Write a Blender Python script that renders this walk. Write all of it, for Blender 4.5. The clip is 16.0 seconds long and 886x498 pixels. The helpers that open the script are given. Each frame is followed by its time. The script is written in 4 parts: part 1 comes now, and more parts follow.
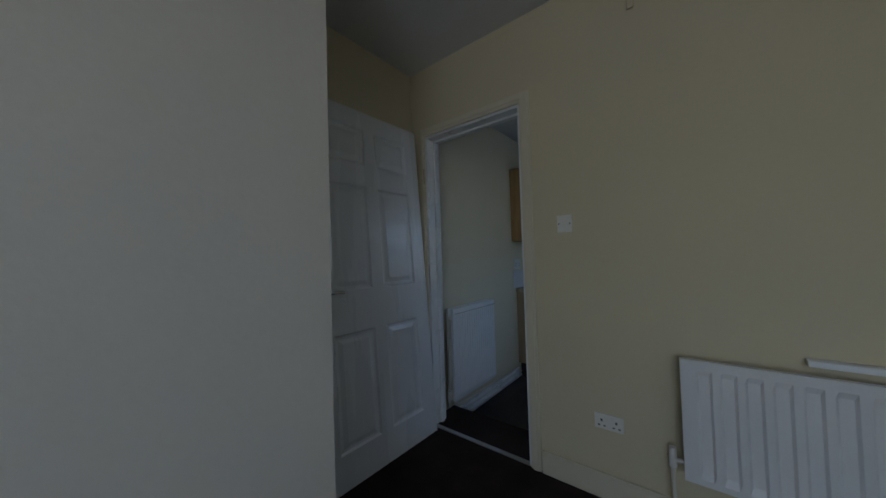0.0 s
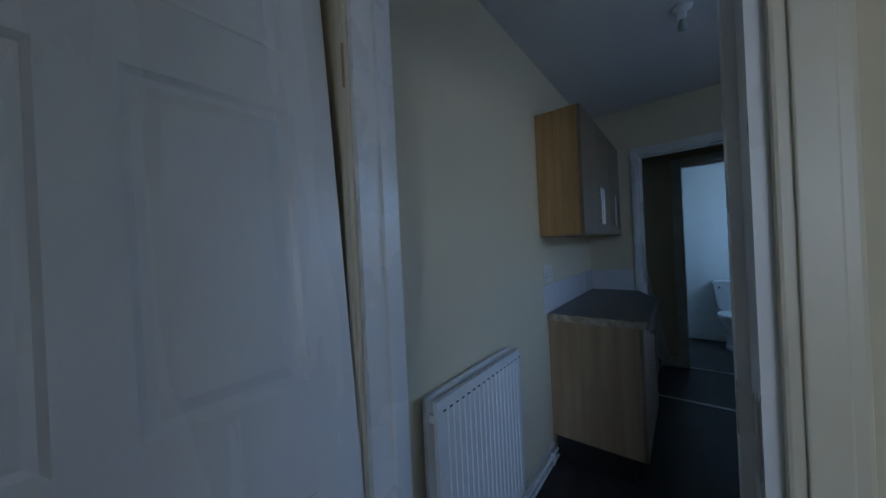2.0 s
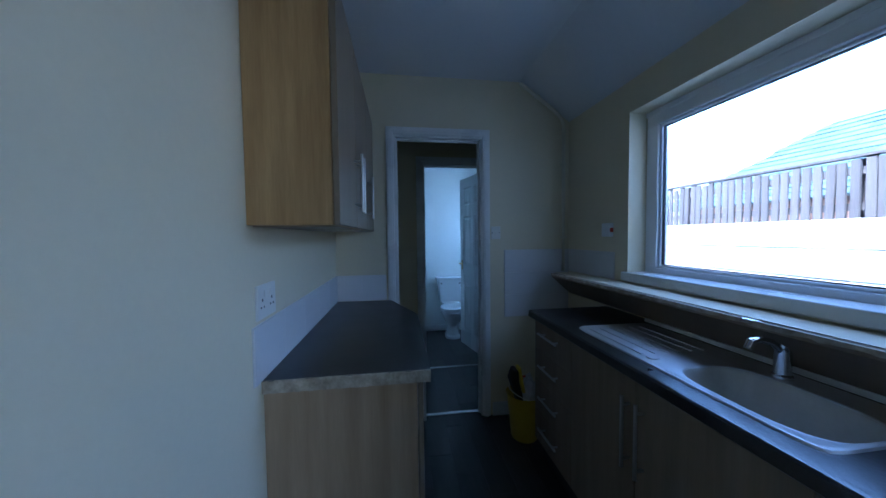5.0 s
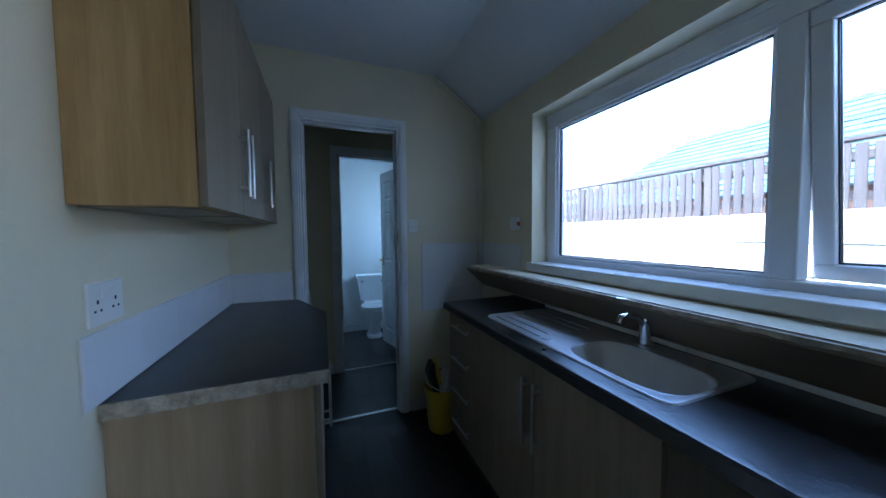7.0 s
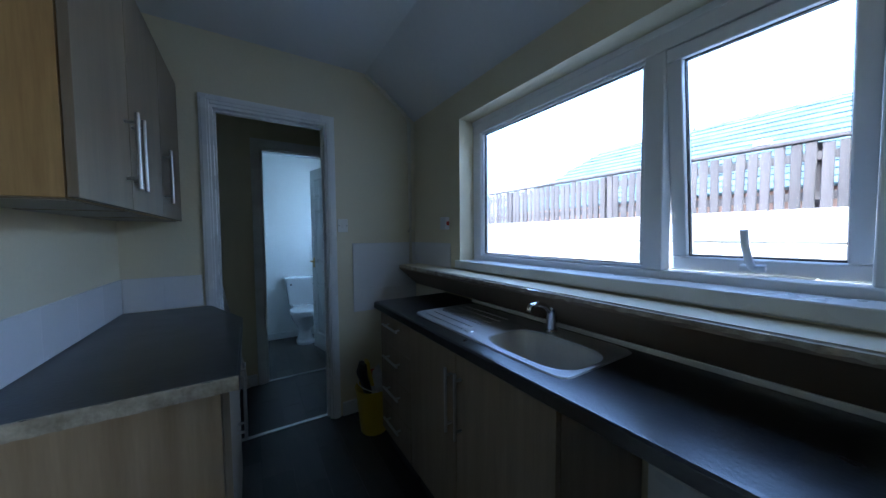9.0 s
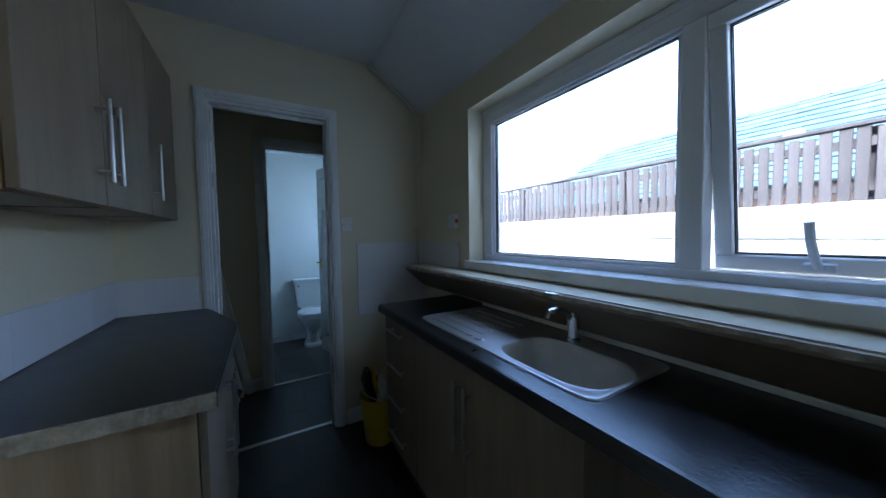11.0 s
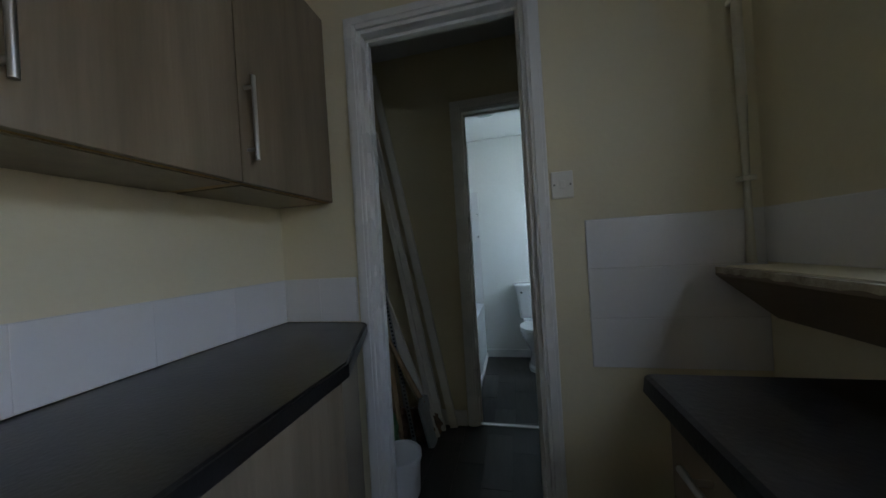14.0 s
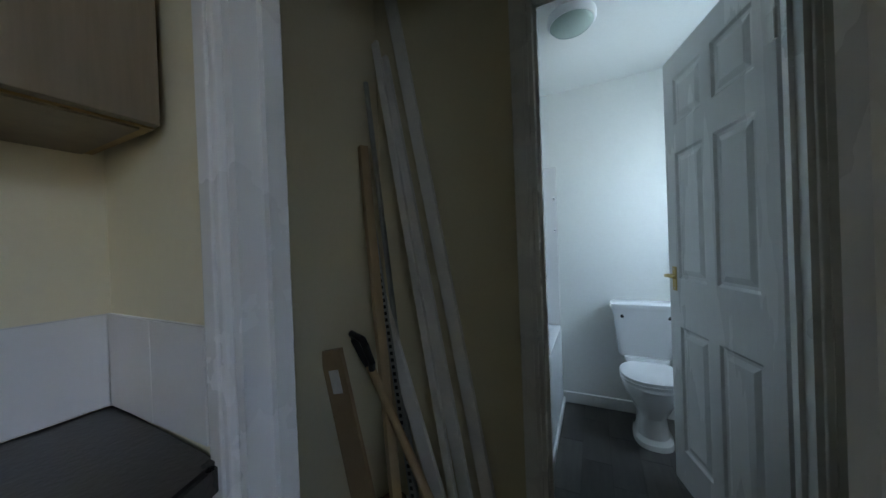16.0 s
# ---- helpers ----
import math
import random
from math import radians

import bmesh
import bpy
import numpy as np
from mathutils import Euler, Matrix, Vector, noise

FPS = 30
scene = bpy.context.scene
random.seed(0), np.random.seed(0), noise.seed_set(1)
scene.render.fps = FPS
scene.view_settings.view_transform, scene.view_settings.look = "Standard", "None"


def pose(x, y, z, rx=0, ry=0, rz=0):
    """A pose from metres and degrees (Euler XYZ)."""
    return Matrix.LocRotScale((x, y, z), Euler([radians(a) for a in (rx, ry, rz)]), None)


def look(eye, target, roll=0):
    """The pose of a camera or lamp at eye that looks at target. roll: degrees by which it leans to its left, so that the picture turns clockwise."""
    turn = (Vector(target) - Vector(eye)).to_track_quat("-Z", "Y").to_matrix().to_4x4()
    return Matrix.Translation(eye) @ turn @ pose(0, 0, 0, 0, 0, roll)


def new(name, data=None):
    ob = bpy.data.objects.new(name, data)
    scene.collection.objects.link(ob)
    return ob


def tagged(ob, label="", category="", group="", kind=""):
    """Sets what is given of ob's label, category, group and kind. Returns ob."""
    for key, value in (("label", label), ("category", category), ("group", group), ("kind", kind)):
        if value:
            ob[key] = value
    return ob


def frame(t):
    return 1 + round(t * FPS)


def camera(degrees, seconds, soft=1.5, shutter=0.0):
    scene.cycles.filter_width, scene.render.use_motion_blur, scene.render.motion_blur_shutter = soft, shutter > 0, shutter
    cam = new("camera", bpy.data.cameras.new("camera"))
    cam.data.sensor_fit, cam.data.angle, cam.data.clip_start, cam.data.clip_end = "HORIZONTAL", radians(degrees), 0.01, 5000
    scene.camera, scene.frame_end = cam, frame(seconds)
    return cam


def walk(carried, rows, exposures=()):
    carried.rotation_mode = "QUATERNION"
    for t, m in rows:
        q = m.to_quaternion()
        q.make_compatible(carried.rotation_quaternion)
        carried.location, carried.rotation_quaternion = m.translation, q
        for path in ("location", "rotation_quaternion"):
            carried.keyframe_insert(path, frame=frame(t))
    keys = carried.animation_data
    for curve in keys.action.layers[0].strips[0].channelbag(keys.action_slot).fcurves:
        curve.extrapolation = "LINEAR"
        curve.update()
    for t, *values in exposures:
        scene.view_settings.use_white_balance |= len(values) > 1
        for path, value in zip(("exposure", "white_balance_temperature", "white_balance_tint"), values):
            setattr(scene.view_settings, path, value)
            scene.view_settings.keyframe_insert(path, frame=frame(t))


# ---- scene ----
cam = camera(110.2, 16.0)
PATH = [
    (0, (1.448, -1.504, 1.260), (0.198, 0.057, 1.314), -1.7),
    (0.5, (1.190, -1.272, 1.252), (-0.044, 0.301, 1.315), -1.6),
    (1, (1.014, -0.974, 1.248), (-0.220, 0.599, 1.299), -1.9),
    (1.5, (0.866, -0.693, 1.300), (-0.371, 0.878, 1.345), -2.7),
    (2, (0.714, -0.441, 1.362), (-0.522, 1.131, 1.358), -2.8),
    (2.5, (0.590, -0.235, 1.350), (-0.550, 1.408, 1.338), -3.0),
    (3, (0.509, -0.020, 1.366), (-0.439, 1.741, 1.328), -2.6),
    (3.5, (0.449, 0.144, 1.361), (-0.199, 2.036, 1.304), -1.6),
    (4, (0.418, 0.295, 1.387), (0.179, 2.279, 1.306), -1.2),
    (6.5, (0.514, 0.529, 1.331), (1.108, 2.437, 1.242), -0.4),
    (7, (0.532, 0.500, 1.332), (1.256, 2.362, 1.234), -0.5),
    (7.5, (0.546, 0.479, 1.323), (1.377, 2.296, 1.231), -0.4),
    (8, (0.556, 0.464, 1.320), (1.476, 2.238, 1.228), -0.4),
    (8.5, (0.570, 0.453, 1.317), (1.564, 2.186, 1.226), -0.4),
    (9, (0.575, 0.445, 1.318), (1.640, 2.135, 1.225), -0.5),
    (11.5, (0.709, 0.638, 1.294), (1.656, 2.397, 1.209), -1.3),
    (12, (0.771, 0.803, 1.250), (1.505, 2.662, 1.177), -1.9),
    (12.5, (0.810, 0.978, 1.218), (1.365, 2.899, 1.165), -1.9),
    (13, (0.893, 1.161, 1.208), (1.193, 3.137, 1.158), -2.2),
    (13.5, (1.011, 1.338, 1.199), (0.809, 3.327, 1.177), -3.4),
    (14, (0.972, 1.557, 1.191), (0.530, 3.508, 1.189), -3.5),
    (14.5, (0.946, 1.760, 1.203), (0.277, 3.644, 1.222), -3.6),
    (15, (0.944, 2.002, 1.196), (0.148, 3.836, 1.218), -3.2),
    (15.5, (0.922, 2.220, 1.213), (0.070, 4.030, 1.209), -2.5),
    (15.8, (0.888, 2.359, 1.198), (0.026, 4.164, 1.183), -2.4),
    (16, (0.864, 2.448, 1.201), (-0.009, 4.248, 1.191), -2.2),
]
EXPOSURES = [(0, 1.95, 5900, 10), (0.5, 2.15, 5800, 10), (1, 2.45, 5700, 10), (1.5, 2.55, 5500, 10), (2.5, 2.6, 5000, 12), (3.5, 3.05, 4600, 12), (4, 3.2, 4600, 12),
             (6.5, 3.55, 5000, 10), (9, 3.5, 5300, 10), (12.5, 3.2, 6100, 10), (14, 3.5, 7500, 14), (15, 3.8, 7600, 14), (16, 4.05, 7300, 14)]
walk(cam, [(t, look(eye, target, roll)) for t, eye, target, roll in PATH], EXPOSURES)

# ---- world, sun and window light ----
world = bpy.data.worlds.new("sky")
scene.world = world
world.use_nodes = True
wn = world.node_tree
sky = wn.nodes.new("ShaderNodeTexSky")
sky.sky_type = "NISHITA"
sky.sun_disc = False
sky.sun_elevation, sky.sun_rotation = radians(48), radians(250)
sky.air_density, sky.dust_density, sky.ozone_density = 1.0, 3.0, 1.0
wn.nodes["Background"].inputs["Strength"].default_value = 0.15
wn.links.new(sky.outputs[0], wn.nodes["Background"].inputs["Color"])

sun = new("sun", bpy.data.lights.new("sun", "SUN"))
sun.data.energy, sun.data.angle, sun.data.color = 0.7, radians(12), (1, 0.97, 0.92)
sun.matrix_world = look((-6, -2, 12), (4, 0, 0))


def window_light(name, centre, target, w, h, watts, colour):
    """Daylight of the sky standing in a window's opening."""
    ob = new(name, bpy.data.lights.new(name, "AREA"))
    ob.data.shape, ob.data.size, ob.data.size_y = "RECTANGLE", w, h
    ob.data.energy, ob.data.color = watts, colour
    ob.matrix_world = look(centre, target)
    return ob


DAY = (0.50, 0.75, 1.0)
window_light("kitchen_daylight", (1.942, 1.29, 1.88), (0.9, 1.29, 1.2), 1.5, 0.27, 0.3, (0.50, 0.68, 1.0))
window_light("living_daylight", (2.55, 0.17, 1.62), (2.3, -2, 1.2), 1.0, 0.8, 0.25, (0.85, 0.92, 1.0))
window_light("front_daylight", (2.35, -4.05, 1.6), (2.2, 0, 1.2), 1.5, 1.1, 2.8, (0.90, 0.94, 1.0))
window_light("bathroom_daylight", (1.96, 4.40, 1.62), (0.6, 4.4, 1.0), 0.55, 0.75, 0.8, DAY)

# ---- materials ----


def mat(name, colour, rough=0.6, metal=0.0, vary=0.12, scale=3.0, fine=90.0, bump=0.05, stretch=(1, 1, 1), spec=0.5, dark=None, island=0.0, obj=0.0, coat=0.0):
    """A painted, moulded or rough surface: broad stains, fine grain and relief."""
    m = bpy.data.materials.new(name)
    m.use_nodes = True
    t = m.node_tree
    b = t.nodes["Principled BSDF"]
    b.inputs["Metallic"].default_value = metal
    b.inputs["Specular IOR Level"].default_value = spec
    b.inputs["Coat Weight"].default_value = coat
    tc = t.nodes.new("ShaderNodeTexCoord")
    mp = t.nodes.new("ShaderNodeMapping")
    mp.inputs["Scale"].default_value = stretch
    t.links.new(tc.outputs["Object"], mp.inputs["Vector"])
    big, small = t.nodes.new("ShaderNodeTexNoise"), t.nodes.new("ShaderNodeTexNoise")
    big.inputs["Scale"].default_value, small.inputs["Scale"].default_value = scale, fine
    big.inputs["Detail"].default_value, small.inputs["Detail"].default_value = 5, 3
    for n in (big, small):
        t.links.new(mp.outputs[0], n.inputs["Vector"])
    mix = t.nodes.new("ShaderNodeMix")
    mix.data_type = "RGBA"
    ramp = t.nodes.new("ShaderNodeMapRange")
    ramp.inputs["From Min"].default_value, ramp.inputs["From Max"].default_value = 0.3, 0.7
    t.links.new(big.outputs["Fac"], ramp.inputs["Value"])
    t.links.new(ramp.outputs[0], mix.inputs["Factor"])
    low = dark or [c * (1 - vary) for c in colour]
    mix.inputs["A"].default_value, mix.inputs["B"].default_value = (*low, 1), (*colour, 1)
    hsv = t.nodes.new("ShaderNodeHueSaturation")
    t.links.new(mix.outputs["Result"], hsv.inputs["Color"])
    val = t.nodes.new("ShaderNodeMath")
    val.operation = "MULTIPLY_ADD"
    val.inputs[1].default_value, val.inputs[2].default_value = vary * 1.2, 1 - vary * 0.6
    t.links.new(small.outputs["Fac"], val.inputs[0])
    last = val.outputs[0]
    if island or obj:
        src = t.nodes.new("ShaderNodeNewGeometry").outputs["Random Per Island"] if island else t.nodes.new("ShaderNodeObjectInfo").outputs["Random"]
        ma = t.nodes.new("ShaderNodeMath")
        ma.operation = "MULTIPLY_ADD"
        ma.inputs[1].default_value = island or obj
        t.links.new(src, ma.inputs[0])
        t.links.new(last, ma.inputs[2])
        last = ma.outputs[0]
    t.links.new(last, hsv.inputs["Value"])
    t.links.new(hsv.outputs[0], b.inputs["Base Color"])
    rr = t.nodes.new("ShaderNodeMapRange")
    rr.inputs["To Min"].default_value, rr.inputs["To Max"].default_value = max(rough - 0.06, 0.02), min(rough + 0.06, 1)
    t.links.new(big.outputs["Fac"], rr.inputs["Value"])
    t.links.new(rr.outputs[0], b.inputs["Roughness"])
    if bump:
        bp = t.nodes.new("ShaderNodeBump")
        bp.inputs["Strength"].default_value, bp.inputs["Distance"].default_value = bump, 0.003
        t.links.new(small.outputs["Fac"], bp.inputs["Height"])
        t.links.new(bp.outputs[0], b.inputs["Normal"])
    return m


def glass_mat(name):
    m = bpy.data.materials.new(name)
    m.use_nodes = True
    b = m.node_tree.nodes["Principled BSDF"]
    b.inputs["Base Color"].default_value = (0.97, 0.99, 1, 1)
    b.inputs["Roughness"].default_value = 0.0
    b.inputs["Transmission Weight"].default_value = 1.0
    b.inputs["IOR"].default_value = 1.1
    return m


M_CREAM = mat("cream_wall_paint", (0.62, 0.55, 0.37), 0.75, vary=0.05, scale=1.3, fine=60, bump=0.25)
M_KITCHEN = mat("kitchen_wall_paint", (0.69, 0.62, 0.44), 0.6, vary=0.05, scale=1.2, fine=55, bump=0.25)
M_BREAST = mat("pale_wall_paint", (0.66, 0.63, 0.55), 0.75, vary=0.05, scale=1.3, fine=60, bump=0.2)
M_BATHWALL = mat("white_wall_paint", (0.76, 0.77, 0.74), 0.6, vary=0.05, scale=1.5, fine=50, bump=0.2)
M_CEIL = mat("ceiling_paint", (0.66, 0.66, 0.66), 0.85, vary=0.05, scale=1.0, fine=40, bump=0.2)
M_GLOSS = mat("white_gloss_paint", (0.74, 0.74, 0.72), 0.28, vary=0.04, scale=4, fine=30, bump=0.05)
M_CREAMGLOSS = mat("cream_gloss_paint", (0.66, 0.60, 0.45), 0.35, vary=0.05, scale=4, fine=30, bump=0.12)
M_DOOR = mat("white_door_gloss", (0.72, 0.72, 0.71), 0.27, vary=0.04, scale=5, fine=60, bump=0.12, stretch=(1, 1, 0.12))
M_PVC = mat("white_plastic_frame", (0.78, 0.79, 0.80), 0.3, vary=0.03, bump=0.02)
M_PLATE = mat("white_plate_plastic", (0.72, 0.70, 0.64), 0.35, vary=0.03, bump=0.02)
M_GREY = mat("dull_grey_metal", (0.16, 0.15, 0.13), 0.6)
M_RED = mat("red_plastic", (0.5, 0.06, 0.03), 0.4)
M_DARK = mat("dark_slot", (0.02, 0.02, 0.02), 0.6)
M_RAD = mat("radiator_enamel", (0.74, 0.74, 0.72), 0.3, vary=0.05, scale=6, bump=0.04)
M_PIPE = mat("painted_pipe", (0.66, 0.62, 0.50), 0.45, vary=0.1)
M_OAK = mat("oak_laminate", (0.46, 0.30, 0.12), 0.45, vary=0.22, scale=5, fine=40, bump=0.06, stretch=(5, 5, 0.35), dark=(0.32, 0.185, 0.062))
M_OAKB = mat("pale_oak_laminate", (0.42, 0.31, 0.19), 0.45, vary=0.2, scale=4, fine=34, bump=0.06, stretch=(5, 5, 0.35), dark=(0.31, 0.215, 0.12))
M_ASH = mat("greyed_ash_laminate", (0.25, 0.195, 0.132), 0.42, vary=0.2, scale=4, fine=34, bump=0.05, stretch=(5, 5, 0.35), dark=(0.175, 0.132, 0.086))
M_WEDGE = mat("dusty_wood_board", (0.20, 0.15, 0.105), 0.55, vary=0.14, scale=3, fine=40, bump=0.06, stretch=(5, 0.4, 5))
M_TOP = mat("black_laminate", (0.011, 0.010, 0.010), 0.30, vary=0.3, scale=9, fine=110, bump=0.22, spec=0.8)
M_CHIP = mat("chipped_board_edge", (0.52, 0.46, 0.36), 0.85, vary=0.4, scale=22, fine=120, bump=0.5, dark=(0.24, 0.20, 0.14))
M_TILE = mat("white_glazed_tile", (0.70, 0.69, 0.68), 0.16, vary=0.04, bump=0.02, obj=0.05)
M_GROUT = mat("grout", (0.68, 0.67, 0.64), 0.8)
M_STEEL = mat("brushed_steel", (0.76, 0.76, 0.76), 0.37, 1.0, vary=0.08, scale=8, fine=120, bump=0.05, stretch=(6, 0.3, 1))
M_CHROME = mat("chrome", (0.75, 0.75, 0.76), 0.1, 1.0, vary=0.05, bump=0.0)
M_HANDLE = mat("satin_nickel", (0.55, 0.54, 0.52), 0.3, 1.0, vary=0.05, bump=0.02)
M_BRASS = mat("brass", (0.6, 0.42, 0.16), 0.3, 1.0, vary=0.1, bump=0.02)
M_BOWL = mat("dusty_bowl_steel", (0.62, 0.60, 0.55), 0.5, 0.25, vary=0.12, scale=9, bump=0.04)
M_VINYL = mat("dark_wood_vinyl", (0.030, 0.027, 0.025), 0.45, vary=0.35, scale=5, fine=45, bump=0.12, stretch=(6, 0.7, 1), obj=0.7)
M_VINYLB = mat("grey_wood_vinyl", (0.060, 0.055, 0.052), 0.45, vary=0.4, scale=5, fine=45, bump=0.12, stretch=(6, 0.7, 1), obj=0.8)
M_FLOORBED = mat("vinyl_seam", (0.02, 0.018, 0.017), 0.6)
M_CARPET = mat("dark_brown_carpet", (0.040, 0.031, 0.026), 0.98, vary=0.4, scale=7, fine=260, bump=0.9, spec=0.1)
M_STRIP = mat("aluminium_strip", (0.55, 0.55, 0.53), 0.35, 1.0, vary=0.1)
M_CERAMIC = mat("white_ceramic", (0.78, 0.79, 0.80), 0.12, vary=0.02, bump=0.0, coat=0.3)
M_ACRYL = mat("white_acrylic", (0.74, 0.77, 0.79), 0.2, vary=0.02, bump=0.0)
M_LAMP = mat("frosted_glass", (0.45, 0.55, 0.50), 0.25, vary=0.1)
M_YELLOW = mat("yellow_plastic", (0.55, 0.40, 0.02), 0.4, vary=0.1)
M_YELBLACK = mat("black_rubber", (0.012, 0.012, 0.012), 0.5)
M_PAPER = mat("white_paper", (0.62, 0.60, 0.58), 0.8, vary=0.2, scale=20)
M_RAWWOOD = mat("raw_pine", (0.42, 0.29, 0.16), 0.7, vary=0.2, scale=5, fine=40, bump=0.1, stretch=(6, 6, 0.4))
M_PRIMED = mat("primed_board", (0.72, 0.69, 0.63), 0.55, vary=0.1, scale=6, fine=60, bump=0.1)
M_BROWNBD = mat("brown_board", (0.30, 0.20, 0.11), 0.6, vary=0.15, scale=6)
M_GALV = mat("galvanised_steel", (0.45, 0.47, 0.47), 0.45, 0.9, vary=0.2, scale=30)
M_BAG = mat("plastic_bag", (0.55, 0.53, 0.48), 0.45, vary=0.4, scale=14)
M_BAGGREEN = mat("green_print_bag", (0.10, 0.25, 0.10), 0.45, vary=0.3, scale=14)
M_CLOTH = mat("brown_dust_sheet", (0.24, 0.15, 0.09), 0.95, vary=0.35, scale=12)
M_BLOCK = mat("white_masonry_paint", (0.72, 0.73, 0.72), 0.85, vary=0.16, scale=4, fine=70, bump=0.4, obj=0.06)
M_FENCE = mat("weathered_fence_wood", (0.12, 0.112, 0.115), 0.85, vary=0.3, scale=5, fine=50, bump=0.3, stretch=(5, 5, 0.4), obj=0.35)
M_SLATE = mat("blue_grey_slate", (0.085, 0.135, 0.15), 0.6, vary=0.2, scale=6, fine=40, bump=0.2, island=0.45)
M_CONC = mat("concrete", (0.32, 0.31, 0.29), 0.9, vary=0.25, scale=2, fine=60, bump=0.3)
M_RIDGE = mat("mortared_ridge", (0.42, 0.42, 0.40), 0.85, vary=0.25, scale=5)
M_BRICK = mat("brick_render", (0.36, 0.22, 0.16), 0.9, vary=0.2, scale=5)
M_GLASS = glass_mat("window_glass")

# ---- mesh helpers ----


def box(bm, x0, y0, z0, x1, y1, z1, bevel=0.0, m=None):
    c = Matrix.Translation(((x0 + x1) / 2, (y0 + y1) / 2, (z0 + z1) / 2)) @ Matrix.Diagonal((abs(x1 - x0), abs(y1 - y0), abs(z1 - z0), 1))
    r = bmesh.ops.create_cube(bm, size=1, matrix=(m @ c) if m else c)
    if bevel:
        es = list({e for v in r["verts"] for e in v.link_edges})
        bmesh.ops.bevel(bm, geom=es, offset=bevel, segments=2, affect="EDGES", profile=0.5)
    return bm


def cyl(bm, a, b, r, r2=None, seg=16):
    a, b = Vector(a), Vector(b)
    m = Matrix.Translation((a + b) / 2) @ (b - a).to_track_quat("Z", "Y").to_matrix().to_4x4()
    bmesh.ops.create_cone(bm, cap_ends=True, segments=seg, radius1=r, radius2=r if r2 is None else r2, depth=(b - a).length, matrix=m)
    return bm


def tube(bm, pts, r, seg=10):
    """A round bar swept along points."""
    pts = [Vector(p) for p in pts]
    rings = []
    for i, p in enumerate(pts):
        d = (pts[min(i + 1, len(pts) - 1)] - pts[max(i - 1, 0)]).normalized()
        q = d.to_track_quat("Z", "Y")
        rings.append([bm.verts.new(p + q @ Vector((r * math.cos(k * math.tau / seg), r * math.sin(k * math.tau / seg), 0))) for k in range(seg)])
    for u, v in zip(rings, rings[1:]):
        for k in range(seg):
            bm.faces.new((u[k], u[(k + 1) % seg], v[(k + 1) % seg], v[k]))
    bm.faces.new(rings[0][::-1])
    bm.faces.new(rings[-1])
    return bm


def loft(bm, levels, seg=28, cap=True):
    """Rounded rings one above the other: z, centre x, y, half widths, squareness."""
    rings = []
    for z, cx, cy, rx, ry, p in levels:
        ring = []
        for k in range(seg):
            a = k * math.tau / seg
            c, s = math.cos(a), math.sin(a)
            ring.append(bm.verts.new((cx + rx * math.copysign(abs(c) ** (2 / p), c), cy + ry * math.copysign(abs(s) ** (2 / p), s), z)))
        rings.append(ring)
    for u, v in zip(rings, rings[1:]):
        for k in range(seg):
            bm.faces.new((u[k], u[(k + 1) % seg], v[(k + 1) % seg], v[k]))
    if cap:
        bm.faces.new(rings[0][::-1])
        bm.faces.new(rings[-1])
    return bm


def prism(bm, outline, z0, z1):
    lo = [bm.verts.new((x, y, z0)) for x, y in outline]
    hi = [bm.verts.new((x, y, z1)) for x, y in outline]
    bm.faces.new(lo[::-1])
    bm.faces.new(hi)
    for i in range(len(lo)):
        j = (i + 1) % len(lo)
        bm.faces.new((lo[i], lo[j], hi[j], hi[i]))
    return bm


def along_y(bm, section, y0, y1):
    """A bar of the given x, z section."""
    a = [bm.verts.new((x, y0, z)) for x, z in section]
    b = [bm.verts.new((x, y1, z)) for x, z in section]
    bm.faces.new(a)
    bm.faces.new(b[::-1])
    for i in range(len(a)):
        j = (i + 1) % len(a)
        bm.faces.new((a[j], a[i], b[i], b[j]))
    return bm


def part(name, bm, material, parent=None, label="", smooth=False, m=None):
    bmesh.ops.recalc_face_normals(bm, faces=bm.faces)
    if smooth:
        for f in bm.faces:
            f.smooth = True
        for e in bm.edges:
            if len(e.link_faces) == 2 and e.calc_face_angle(0) > 0.7:
                e.smooth = False
    me = bpy.data.meshes.new(name)
    bm.to_mesh(me)
    bm.free()
    me.materials.append(material)
    ob = new(name, me)
    if m:
        ob.matrix_basis = m
    ob.parent = parent
    if label:
        tagged(ob, label)
    return ob


def thing(name, m, label, category, group="", kind=""):
    ob = new(name)
    ob.empty_display_size = 0.05
    ob.matrix_basis = m
    return tagged(ob, label, category, group, kind)


def B():
    return bmesh.new()


def structure(name, boxes, material, label, category):
    bm = B()
    for b in boxes:
        box(bm, *b)
    return tagged(part(name, bm, material), label, category, kind="structure")


# ---- the shell ----
LF = 0.19      # living room floor
KC = 2.50      # ceilings
EX = 1.735     # inner face of the outer kitchen wall
EO = 1.95
D1 = (0.112, 0.79, 2.055)
D2 = (0.40, 1.062, 2.095)
D3 = (0.668, 1.40, 2.108)
Y2, Y2B, Y3, Y3B, YB = 2.71, 2.79, 3.60, 3.69, 5.05
BF = -0.05

